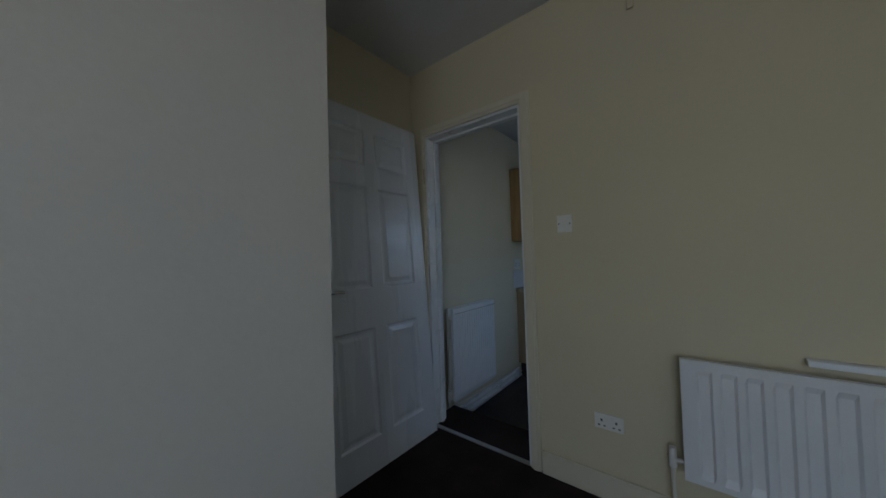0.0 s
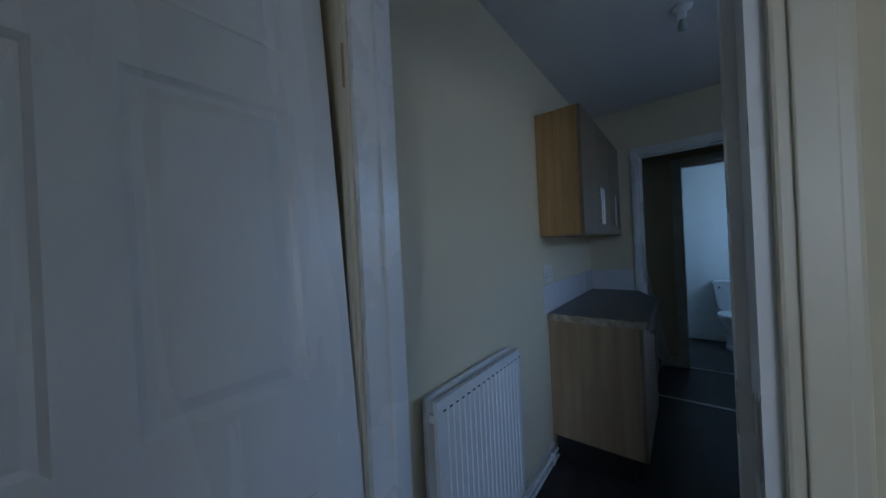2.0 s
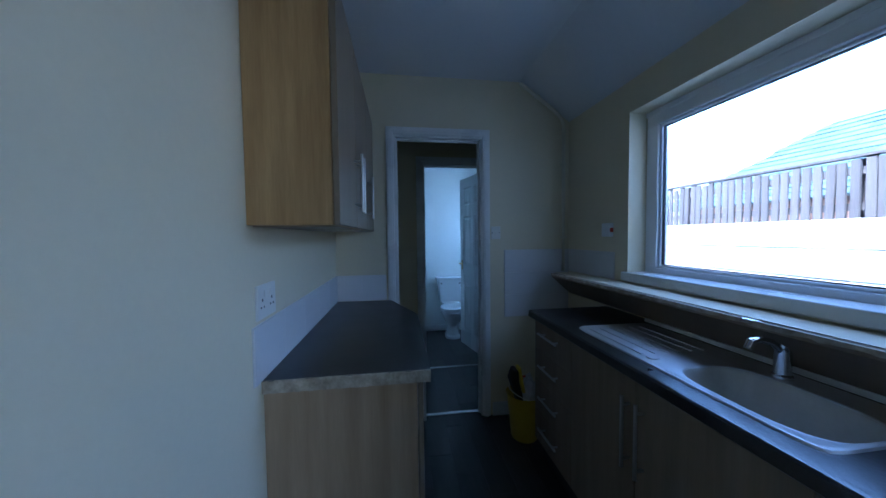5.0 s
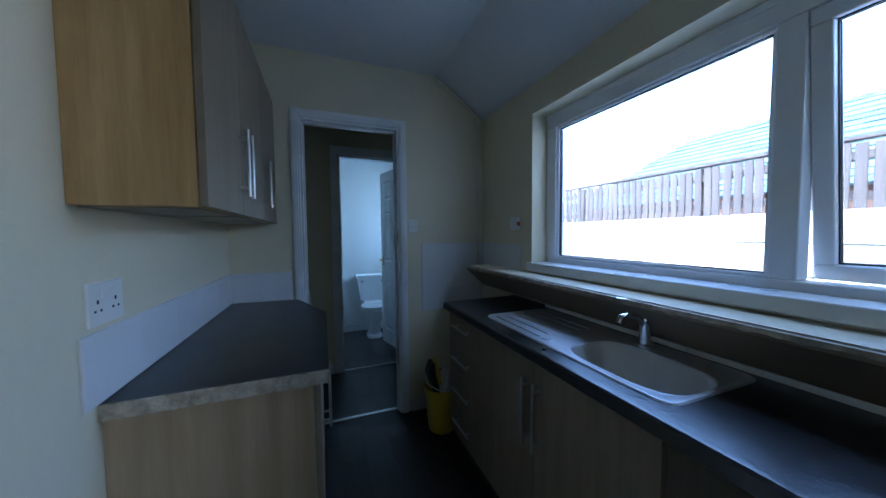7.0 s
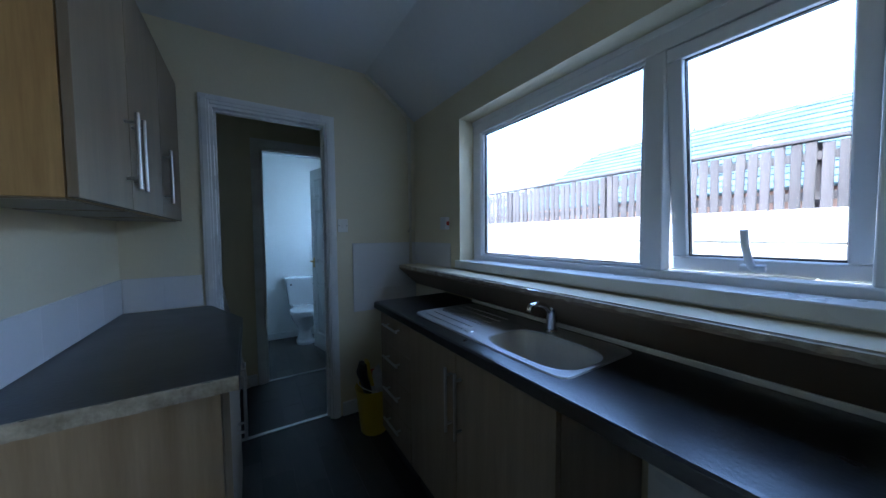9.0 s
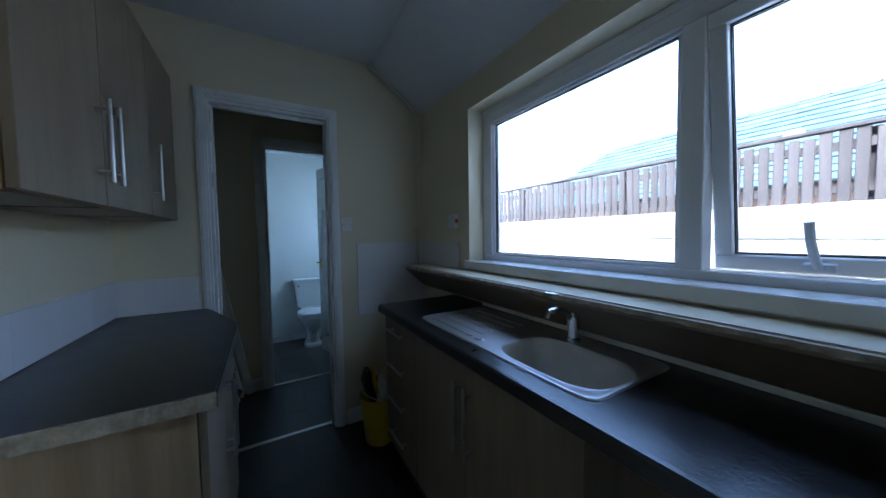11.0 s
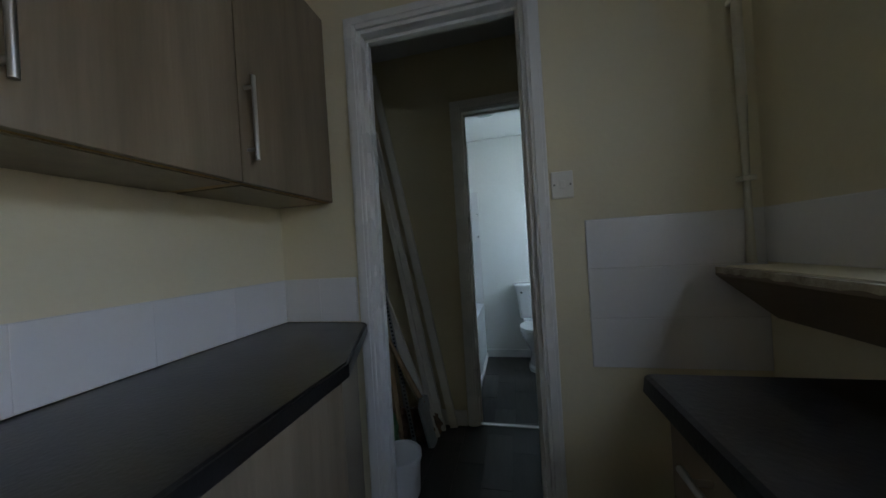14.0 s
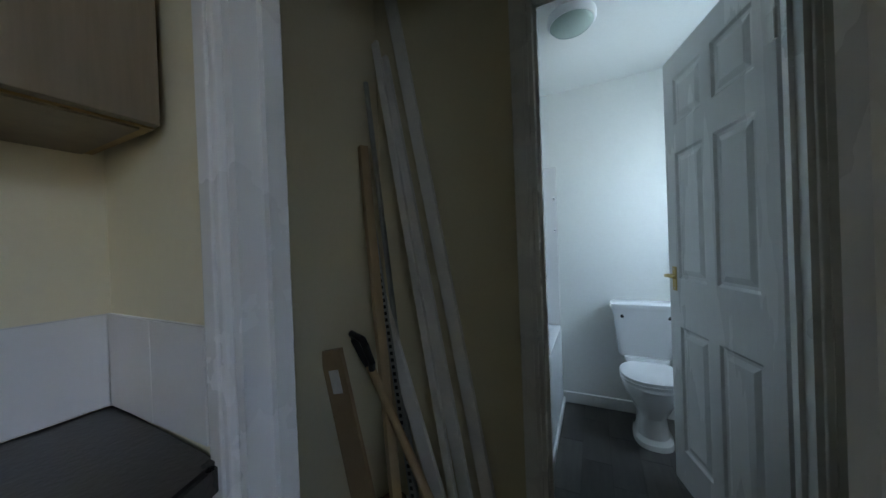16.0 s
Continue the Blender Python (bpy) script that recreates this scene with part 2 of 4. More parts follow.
structure("wall_west_living", [(-0.35, -4, -0.2, 0, 0, 2.7)], M_CREAM, "cream painted alcove wall behind the loose door", "wall")
structure("chimney_breast", [(0, -2.6, 0, 0.62, -1.0, KC)], M_BREAST, "plain pale painted chimney breast", "chimney breast")
structure("wall_west_kitchen", [(-0.2, 0.12, -0.2, 0, Y3B, 2.7)], M_KITCHEN, "cream painted long kitchen and lobby wall", "wall")
structure("wall_west_bathroom", [(-0.2, Y3B, -0.2, 0, YB + 0.2, 2.7)], M_BATHWALL, "white painted bathroom side wall", "wall")
structure("wall_north_living", [(0, 0, -0.2, D1[0], 0.12, 2.7), (D1[0], 0, D1[2], D1[1], 0.12, 2.7), (D1[1], 0, -0.2, 1.95, 0.12, 2.7),
          (1.95, 0, -0.2, 3.1, 0.12, 1.2), (1.95, 0, 2.05, 3.1, 0.12, 2.7), (3.1, 0, -0.2, 3.7, 0.12, 2.7)], M_CREAM, "cream painted wall with doorway and window", "wall")
structure("wall_east_living", [(3.6, -4, -0.2, 3.7, 0, 2.7)], M_CREAM, "cream painted living room wall", "wall")
structure("wall_south_living", [(-0.35, -4.1, -0.2, 1.55, -4, 2.7), (3.15, -4.1, -0.2, 3.7, -4, 2.7), (1.55, -4.1, -0.2, 3.15, -4, 1.0), (1.55, -4.1, 2.2, 3.15, -4, 2.7)], M_CREAM, "cream painted living room wall", "wall")
W = (0.47, 2.08, 1.145, 2.05)
structure("wall_east_kitchen", [(EX, 0.12, -0.2, EO, W[0], 2.7), (EX, W[0], -0.2, EO, W[1], W[2]), (EX, W[0], W[3], EO, W[1], 2.7), (EX, W[1], -0.2, EO, Y3B, 2.7)],
          M_KITCHEN, "cream painted outer kitchen wall with wide window", "wall")
structure("wall_lobby_south", [(0, Y2, -0.2, D2[0], Y2B, 2.7), (D2[0], Y2, D2[2], D2[1], Y2B, 2.7), (D2[1], Y2, -0.2, EX, Y2B, 2.7)], M_KITCHEN, "cream painted end wall with doorway", "wall")
structure("wall_lobby_north", [(0, Y3, -0.2, D3[0], Y3B - 0.01, 2.7), (D3[0], Y3, D3[2], D3[1], Y3B - 0.01, 2.7), (D3[1], Y3, -0.2, EX, Y3B - 0.01, 2.7)], M_CREAM, "cream painted lobby wall with bathroom doorway", "wall")
structure("wall_bathroom_lining", [(0, Y3B - 0.01, -0.2, D3[0], Y3B, 2.7), (D3[0], Y3B - 0.01, D3[2], D3[1], Y3B, 2.7), (D3[1], Y3B - 0.01, -0.2, EX, Y3B, 2.7)], M_BATHWALL, "white painted bathroom side of the door wall", "wall")
BW = (4.10, 4.70, 1.25, 2.0)
structure("wall_east_bathroom", [(EX, Y3B, -0.2, EO, BW[0], 2.7), (EX, BW[0], -0.2, EO, BW[1], BW[2]), (EX, BW[0], BW[3], EO, BW[1], 2.7), (EX, BW[1], -0.2, EO, YB + 0.2, 2.7)],
          M_BATHWALL, "white painted outer bathroom wall", "wall")
structure("wall_north_bathroom", [(0, YB, -0.2, EX, YB + 0.2, 2.7)], M_BATHWALL, "white painted wall behind the toilet", "wall")

structure("ceiling_living", [(0, -4, KC, 3.6, 0, KC + 0.1)], M_CEIL, "off-white painted ceiling", "ceiling")
bm = along_y(B(), [(0, KC), (1.335, KC), (EX, 2.225), (EX, 2.68), (0, 2.68)], 0.12, Y2)
tagged(part("ceiling_kitchen", bm, M_CEIL), "off-white ceiling sloping down to the window wall", "ceiling", kind="structure")
structure("ceiling_lobby", [(0, Y2B, 2.53, EX, Y3, 2.68)], M_CEIL, "off-white lobby ceiling", "ceiling")
structure("ceiling_bathroom", [(0, Y3B, 2.38, EX, YB, 2.68)], M_BATHWALL, "white bathroom ceiling", "ceiling")

structure("floor_living", [(0, -4, -0.2, 3.6, 0.0, LF), (D1[0] - 0.05, 0.0, -0.2, D1[1] + 0.05, 0.30, LF - 0.004)], M_CARPET, "dark brown carpet running onto the kitchen step", "floor")
floor_k = structure("floor_kitchen", [(0, 0.12, -0.2, EX, Y3 + 0.05, -0.003)], M_FLOORBED, "dark wood-effect vinyl floor", "floor")
floor_b = structure("floor_bathroom", [(0, Y3 + 0.05, -0.2, EX, YB, BF - 0.003)], M_FLOORBED, "dark grey wood-effect vinyl floor", "floor")


def skirting(name, boxes, material=M_GLOSS, label="white gloss painted skirting board"):
    bm = B()
    for b in boxes:
        box(bm, *b, bevel=0.004)
    return tagged(part(name, bm, material), label, "skirting", kind="structure")


skirting("baseboard_living", [(D1[1] + 0.05, -0.018, LF, 3.6, 0, LF + 0.11), (0, -1.0, LF, 0.018, -0.02, LF + 0.11), (0.62, -2.6, LF, 0.638, -1.0, LF + 0.11)], M_CREAMGLOSS, "cream painted skirting board")
skirting("baseboard_kitchen", [(0, 0.3, 0, 0.018, 1.5, 0.10), (D2[1] + 0.06, Y2 - 0.018, 0, EX, Y2, 0.10)])
skirting("baseboard_lobby", [(0, Y2B, 0, 0.018, Y3, 0.10), (0, Y3 - 0.018, 0, D3[0] - 0.06, Y3, 0.10)])
skirting("baseboard_bathroom", [(0.62, YB - 0.02, BF, EX, YB, BF + 0.085)])


def strip(name, x0, x1, y, z):
    bm = B()
    box(bm, x0, y - 0.014, z, x1, y + 0.014, z + 0.006, bevel=0.002)
    return tagged(part(name, bm, M_STRIP), "worn aluminium threshold strip", "threshold strip", kind="structure")


strip("trim_strip_living", D1[0], D1[1], 0.01, LF)
strip("trim_strip_lobby", D2[0], D2[1], 2.78, 0)
strip("trim_strip_bathroom", D3[0], D3[1], 3.62, 0)


def door_frame(name, x0, x1, top, ya, yb, za, width=0.055, label="white gloss painted door frame", near=M_GLOSS, slim=0):
    """Lining, stops and moulded architraves on both faces, as a thing with parts."""
    f = thing(name, pose(0, 0, 0), label, "door frame", kind="structure")
    t = 0.022
    for nm, b in (("jamb", (x0, ya, za, x0 + t, yb, top)), ("jamb", (x1 - t, ya, za, x1, yb, top)), ("head", (x0 + t, ya, top - t, x1 - t, yb, top))):
        part(nm, box(B(), *b), M_GLOSS, f)
    ym = (ya + yb) / 2
    for nm, b in (("door_stop", (x0 + t, ym, za, x0 + t + 0.012, ym + 0.03, top - t)), ("door_stop", (x1 - t - 0.012, ym, za, x1 - t, ym + 0.03, top - t)), ("door_stop", (x0 + t, ym, top - t - 0.012, x1 - t, ym + 0.03, top - t))):
        part(nm, box(B(), *b), M_GLOSS, f)
    for y, s in ((ya, -1), (yb, 1)):
        for lo, hi in ((x0 - (width if s > 0 or not slim else slim), x0 + 0.008), (x1 - 0.008, x1 + width)):
            bm = B()
            box(bm, lo, y, za, hi, y + s * 0.014, top + width, bevel=0.004)
            inner = (lo + hi) / 2
            box(bm, inner - (hi - lo) * 0.26, y + s * 0.013, za, inner + (hi - lo) * 0.26, y + s * 0.019, top + width * 0.5, bevel=0.002)
            part("architrave", bm, near if s < 0 else M_GLOSS, f)
        bm = B()
        box(bm, x0 + 0.008, y, top - 0.008, x1 - 0.008, y + s * 0.0135, top + width, bevel=0.004)
        box(bm, x0 - 0.01, y + s * 0.012, top + width * 0.25, x1 + 0.01, y + s * 0.0185, top + width * 0.75, bevel=0.002)
        part("architrave", bm, near if s < 0 else M_GLOSS, f)
    return f


fr1 = door_frame("door_frame_1", *D1, 0.0, 0.12, LF, 0.045, "door frame with cream architrave and white gloss lining", M_CREAMGLOSS, 0.022)
part("hinge_recess", box(B(), D1[0] - 0.004, -0.017, 1.74, D1[0] + 0.006, 0.0, 1.84), M_RAWWOOD, fr1, "bare unpainted hinge recess")
part("strike_plate", box(B(), D1[1] - 0.024, 0.012, 1.10, D1[1] - 0.0225, 0.035, 1.18), M_HANDLE, fr1, "metal strike plate")
door_frame("door_frame_2", *D2, Y2, Y2B, 0, 0.045)
door_frame("door_frame_3", *D3, Y3, Y3B, 0, 0.055)


def six_panel_door(name, m, w, h, label, brass=False, side=1, hung=True):
    """A moulded six-panel door leaf hung at its local origin, running along +x, 36 mm thick."""
    d = thing(name, m, label, "door")
    if hung:
        tagged(d, kind="structure")
    rows = [(0.085, 0.375), (0.485, 0.775), (0.84, 0.945)]
    cols = [(0.13, 0.45), (0.55, 0.87)]
    xs = [0] + [v * w for c in cols for v in c] + [w]
    zs = [0] + [v * h for r in rows for v in r] + [h]
    bm = B()
    t = 0.018
    for s in (-1, 1):
        grid = [[bm.verts.new((x, s * t, z)) for x in xs] for z in zs]
        for j in range(len(zs) - 1):
            for i in range(len(xs) - 1):
                q = (grid[j][i], grid[j][i + 1], grid[j + 1][i + 1], grid[j + 1][i])
                if i % 2 == 1 and j % 2 == 1:
                    prev = list(q)
                    a, c = q[0].co, q[2].co
                    for inset, dep in ((0.010, 0.008), (0.022, 0.009), (0.045, 0.002)):
                        ring = [bm.verts.new((x, s * (t - dep), z)) for x, z in ((a.x + inset, a.z + inset), (c.x - inset, a.z + inset), (c.x - inset, c.z - inset), (a.x + inset, c.z - inset))]
                        for k in range(4):
                            bm.faces.new((prev[k], prev[(k + 1) % 4], ring[(k + 1) % 4], ring[k]))
                        prev = ring
                    bm.faces.new(prev)
                else:
                    bm.faces.new(q)
    for x0, z0, x1, z1 in ((0, 0, w, 0), (w, 0, w, h), (w, h, 0, h), (0, h, 0, 0)):
        bm.faces.new([bm.verts.new(p) for p in ((x0, -t, z0), (x1, -t, z1), (x1, t, z1), (x0, t, z0))])
    bmesh.ops.remove_doubles(bm, verts=bm.verts, dist=0.0005)
    part("door_leaf", bm, M_DOOR, d)
    metal = M_BRASS if brass else M_CHROME
    hz = 0.485 * h if brass else 0.475 * h
    for s in (-1, 1):
        bm = B()
        box(bm, w - 0.072, s * 0.018, hz - 0.058, w - 0.038, s * 0.024, hz + 0.058, bevel=0.003)
        handle = part("door_handle", bm, metal, d, "polished metal lever handle on a backplate")
        bm = B()
        tube(bm, [(w - 0.055, s * 0.022, hz + 0.015), (w - 0.055, s * 0.060, hz + 0.015), (w - 0.068, s * 0.066, hz + 0.016), (w - 0.095, s * 0.066, hz + 0.018), (w - 0.138, s * 0.060, hz + 0.014)], 0.0085)
        part("lever", bm, metal, handle, smooth=True)
        for dz in (-0.047, 0.047):
            part("screw", cyl(B(), (w - 0.055, s * 0.023, hz + dz), (w - 0.055, s * 0.0255, hz + dz), 0.004, seg=8), M_HANDLE, handle)
    part("latch", box(B(), w - 0.001, -0.011, hz - 0.04, w + 0.003, 0.011, hz + 0.04), M_BRASS, d, "brass latch plate")
    for z in (0.12 * h, 0.88 * h) if hung else ():
        bm = B()
        cyl(bm, (-0.004, side * 0.020, z - 0.045), (-0.004, side * 0.020, z + 0.045), 0.006, seg=10)
        box(bm, -0.002, side * 0.018, z - 0.045, 0.03, side * 0.0195, z + 0.045)
        part("hinge", bm, M_HANDLE, d, "metal butt hinge")
    return d


six_panel_door("loose_door", pose(0.165, -0.032, LF + 0.004, 0, -3.9, 0) @ pose(0, 0, 0, 0, 0, -91), 0.755, 1.89, "white moulded six-panel door, unhung, leaning against the alcove wall", hung=False)
bath_a = math.degrees(math.atan2(0.64, -0.16))
six_panel_door("door_2", pose(D3[1] - 0.015, Y3B + 0.02, 0.008, 0, 0, bath_a), 0.66, 2.06, "white six-panel bathroom door standing open", brass=True)

# ---- windows ----
GX = 1.875


def frame_bars(bm, y0, y1, z0, z1, x0, x1, w):
    box(bm, x0, y0, z0, x1, y1, z0 + w, bevel=0.005)
    box(bm, x0, y0, z1 - w, x1, y1, z1, bevel=0.005)
    box(bm, x0, y0, z0 + w, x1, y0 + w, z1 - w, bevel=0.005)
    box(bm, x0, y1 - w, z0 + w, x1, y1, z1 - w, bevel=0.005)
    return bm


win = thing("window_1", pose(0, 0, 0), "white plastic kitchen window with one opening casement", "window", kind="structure")
G0, G1, H0, H1 = 1.038, W[1] - 0.078, W[2] + 0.036, W[3] - 0.086
bm = B()
box(bm, GX - 0.03, W[0], W[2], GX + 0.04, W[1], H0, bevel=0.005)
box(bm, GX - 0.03, W[0], H1, GX + 0.04, W[1], W[3], bevel=0.005)
box(bm, GX - 0.03, W[0], H0, GX + 0.04, W[0] + 0.05, H1, bevel=0.005)
box(bm, GX - 0.03, G1, H0, GX + 0.04, W[1], H1, bevel=0.005)
box(bm, GX - 0.03, 0.972, H0, GX + 0.04, G0, H1, bevel=0.005)
part("window_frame", bm, M_PVC, win)
part("head_lip", box(B(), GX - 0.036, W[0], W[3] - 0.030, GX - 0.0305, W[1], W[3] - 0.002, bevel=0.002), M_PVC, win)
part("bead", frame_bars(B(), G0, G1, H0, H1, GX - 0.018, GX + 0.01, 0.014), M_PVC, win)
part("gasket", frame_bars(B(), G0 + 0.013, G1 - 0.013, H0 + 0.013, H1 - 0.013, GX - 0.008, GX + 0.008, 0.004), M_DARK, win)
pane = part("pane", box(B(), GX - 0.002, G0 + 0.014, H0 + 0.014, GX + 0.002, G1 - 0.014, H1 - 0.014), M_GLASS, win)
pane.visible_shadow = False
# the casement hangs from its top edge, its foot pushed outwards
SH = H1 - H0
SW = (0.972 - W[0] - 0.05) / 2
sash = part("casement", frame_bars(B(), -SW, SW, -SH, 0, -0.035, 0.03, 0.046), M_PVC, win, "white plastic casement tilted open outwards", m=pose(GX + 0.005, W[0] + 0.05 + SW, H1, 0, -7, 0))
part("gasket", frame_bars(B(), -SW + 0.044, SW - 0.044, -SH + 0.045, -0.045, -0.012, 0.006, 0.004), M_DARK, sash)
pane = part("pane", box(B(), -0.002, -SW + 0.045, -SH + 0.046, 0.002, SW - 0.045, -0.046), M_GLASS, sash)
pane.visible_shadow = False
bm = box(B(), -0.062, -0.03, -SH + 0.012, -0.035, 0.03, -SH + 0.034, bevel=0.004)
tube(bm, [(-0.055, 0, -SH + 0.022), (-0.075, 0.004, -SH + 0.05), (-0.085, 0.010, -SH + 0.10), (-0.088, 0.012, -SH + 0.15)], 0.010)
part("window_handle", bm, M_PVC, sash, "white lever window handle", smooth=True)
sill = box(B(), EX - 0.022, W[0] - 0.03, W[2] - 0.045, GX - 0.03, W[1] + 0.03, W[2] + 0.006, bevel=0.006)
part("window_sill", sill, M_GLOSS, win, "white painted timber sill")

win = thing("window_2", pose(0, 0, 0), "white plastic living room window", "window", kind="structure")
bm = B()
for b in ((1.95, 0.05, 1.2, 3.1, 0.115, 1.25), (1.95, 0.05, 2.0, 3.1, 0.115, 2.05), (1.95, 0.05, 1.25, 2.0, 0.115, 2.0), (3.05, 0.05, 1.25, 3.1, 0.115, 2.0), (2.5, 0.05, 1.25, 2.56, 0.115, 2.0)):
    box(bm, *b, bevel=0.005)
part("window_frame", bm, M_PVC, win)
for x0, x1 in ((2.0, 2.5), (2.56, 3.05)):
    p = part("pane", box(B(), x0, 0.08, 1.25, x1, 0.084, 2.0), M_GLASS, win)
    p.visible_shadow = False

win = thing("window_3", pose(0, 0, 0), "white plastic bathroom window", "window", kind="structure")
part("window_frame", frame_bars(B(), *BW, GX - 0.03, GX + 0.04, 0.05), M_PVC, win)
p = part("pane", box(B(), GX - 0.002, BW[0] + 0.05, BW[2] + 0.05, GX + 0.002, BW[1] - 0.05, BW[3] - 0.05), M_GLASS, win)
p.visible_shadow = False

# ---- kitchen units ----


def bar_handle(parent, a, b, out):
    """A satin bar handle between two points, standing off along out."""
    a, b, o = Vector(a), Vector(b), Vector(out)
    d = (b - a).normalized()
    bm = cyl(B(), a + o, b + o, 0.006, seg=12)
    h = part("handle", bm, M_HANDLE, parent, "satin nickel bar handle", smooth=True)
    for p in (a + d * 0.03, b - d * 0.03):
        part("handle_post", cyl(B(), p, p + o, 0.005, seg=10), M_HANDLE, h, smooth=True)


def unit_door(parent, x0, x1, y0, y1, z0, z1, name="door"):
    return part(name, box(B(), x0, y0 + 0.0015, z0 + 0.0015, x1, y1 - 0.0015, z1 - 0.0015, bevel=0.0015), M_ASH, parent, "greyed ash laminate front")


WX, WZ0, WZ1 = 0.265, 1.405, 2.155
for n, (y0, y1, hy) in enumerate(((1.447, 1.828, 1.782), (1.828, 2.262, 1.855), (2.262, 2.695, 2.287))):
    c = thing("wall_cabinet", pose(0, y0, WZ0), "wood-effect wall cabinet with a bar handle on the cream wall", "wall cabinet", "wall cabinets over the worktop")
    w, h = y1 - y0, WZ1 - WZ0
    part("body", box(B(), 0.001, 0.0005, 0, WX - 0.021, w - 0.0005, h, bevel=0.001), M_OAK, c, "golden oak laminate carcass")
    part("underside", box(B(), 0.01, 0.018, -0.004, WX - 0.025, w - 0.018, -0.0005), M_ASH, c)
    d = unit_door(c, WX - 0.018, WX, 0, w, 0, h)
    bar_handle(d, (WX, hy - y0, 0.065), (WX, hy - y0, 0.30), (0.03, 0, 0))

CZ = 0.915
LX = 0.515
for y0, y1, hy in ((1.52, 1.90, 1.865), (1.90, 2.285, 1.935)):
    c = thing("base_cabinet", pose(0, y0, 0), "wood-effect base cabinet under a black worktop", "base cabinet", "base cabinets along the cream wall")
    w = y1 - y0
    part("body", box(B(), 0.001, 0.0005, 0.14, LX - 0.021, w - 0.0005, CZ - 0.041, bevel=0.001), M_OAKB, c, "pale oak laminate carcass")
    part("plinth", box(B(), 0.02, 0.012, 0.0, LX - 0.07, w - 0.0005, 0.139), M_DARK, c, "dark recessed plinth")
    d = unit_door(c, LX - 0.018, LX, 0, w, 0.14, CZ - 0.042)
    bar_handle(d, (LX, hy - y0, 0.52), (LX, hy - y0, 0.80), (0.03, 0, 0))
c = thing("corner_end_unit", pose(0, 2.285, 0), "angled end cabinet beside the lobby doorway", "base cabinet")
part("body", prism(B(), [(0.001, 0.001), (LX - 0.002, 0.001), (0.335, 0.40), (0.001, 0.40)], 0.14, CZ - 0.041), M_ASH, c, "plain angled laminate panel")
part("plinth", prism(B(), [(0.02, 0.001), (LX - 0.07, 0.001), (0.28, 0.39), (0.02, 0.39)], 0, 0.139), M_DARK, c, "dark recessed plinth")

top = thing("worktop_left", pose(0, 0, 0), "black laminate worktop with a rough chipped sawn end", "worktop")
top.name = "worktop"
bm = prism(B(), [(0.002, 1.505), (0.54, 1.505), (0.54, 2.28), (0.385, Y2 - 0.016), (0.002, Y2 - 0.001)], CZ - 0.04, CZ)
bmesh.ops.bevel(bm, geom=[e for e in bm.edges if min(v.co.x for v in e.verts) > 0.3 and max(v.co.z for v in e.verts) > CZ - 0.001 and abs(e.verts[0].co.z - e.verts[1].co.z) < 0.001 and e.verts[0].co.y + e.verts[1].co.y > 3.2], offset=0.006, segments=2, affect="EDGES")
part("slab", bm, M_TOP, top)
bm = B()
rng = random.Random(4)
n = 48
lo, hi, back = [], [], []
for i in range(n + 1):
    x = 0.003 + 0.536 * i / n
    lo.append(bm.verts.new((x, 1.5035 - rng.uniform(0, 0.003), CZ - 0.040 - rng.uniform(0, 0.002))))
    hi.append(bm.verts.new((x, 1.5035 - rng.uniform(0, 0.0025), CZ - rng.uniform(0, 0.005) * (1 if rng.random() > 0.4 else 0.2))))
    back.append(bm.verts.new((x, 1.5048 + rng.uniform(0, 0.0035), CZ + 0.0008)))
for i in range(n):
    bm.faces.new((lo[i], lo[i + 1], hi[i + 1], hi[i]))
    bm.faces.new((hi[i], hi[i + 1], back[i + 1], back[i]))
part("sawn_edge", bm, M_CHIP, top, "pale raw chipboard edge, chipped")

RX = 1.25
c = thing("drawer_unit", pose(0, 1.84, 0), "four-drawer wood-effect base unit beside a yellow bucket", "drawer unit")
w = 0.40
part("body", box(B(), RX + 0.021, 0.001, 0.13, EX - 0.02, w, CZ - 0.041), M_ASH, c, "laminate carcass side")
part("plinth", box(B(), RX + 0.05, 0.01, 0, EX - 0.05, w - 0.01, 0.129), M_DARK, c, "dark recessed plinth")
zs = [0.13, 0.315, 0.50, 0.685, CZ - 0.042]
for z0, z1 in zip(zs, zs[1:]):
    d = unit_door(c, RX, RX + 0.018, 0, w, z0, z1, "drawer_front")
    zc = z0 + (z1 - z0) * 0.62
    bar_handle(d, (RX, 0.10, zc), (RX, 0.30, zc), (-0.03, 0, 0))
c = thing("sink_base_cabinet", pose(0, 0.96, 0), "double-door wood-effect sink cabinet with bar handles", "base cabinet")
w = 0.88
for nm, b in (("side_panel", (RX + 0.021, 0.001, 0.13, EX - 0.02, 0.018, CZ - 0.041)), ("side_panel", (RX + 0.021, w - 0.018, 0.13, EX - 0.02, w - 0.001, CZ - 0.041)), ("base_panel", (RX + 0.021, 0.0185, 0.13, EX - 0.02, w - 0.0185, 0.148))):
    part(nm, box(B(), *b), M_ASH, c, "laminate carcass panel")
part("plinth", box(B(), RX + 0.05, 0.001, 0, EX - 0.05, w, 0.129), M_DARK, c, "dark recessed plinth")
d = unit_door(c, RX, RX + 0.018, 0.47, w, 0.13, CZ - 0.042)
bar_handle(d, (RX, 0.50, 0.53), (RX, 0.50, 0.79), (-0.03, 0, 0))
d = unit_door(c, RX, RX + 0.018, 0, 0.47, 0.13, CZ - 0.042)
bar_handle(d, (RX, 0.435, 0.53), (RX, 0.435, 0.79), (-0.03, 0, 0))

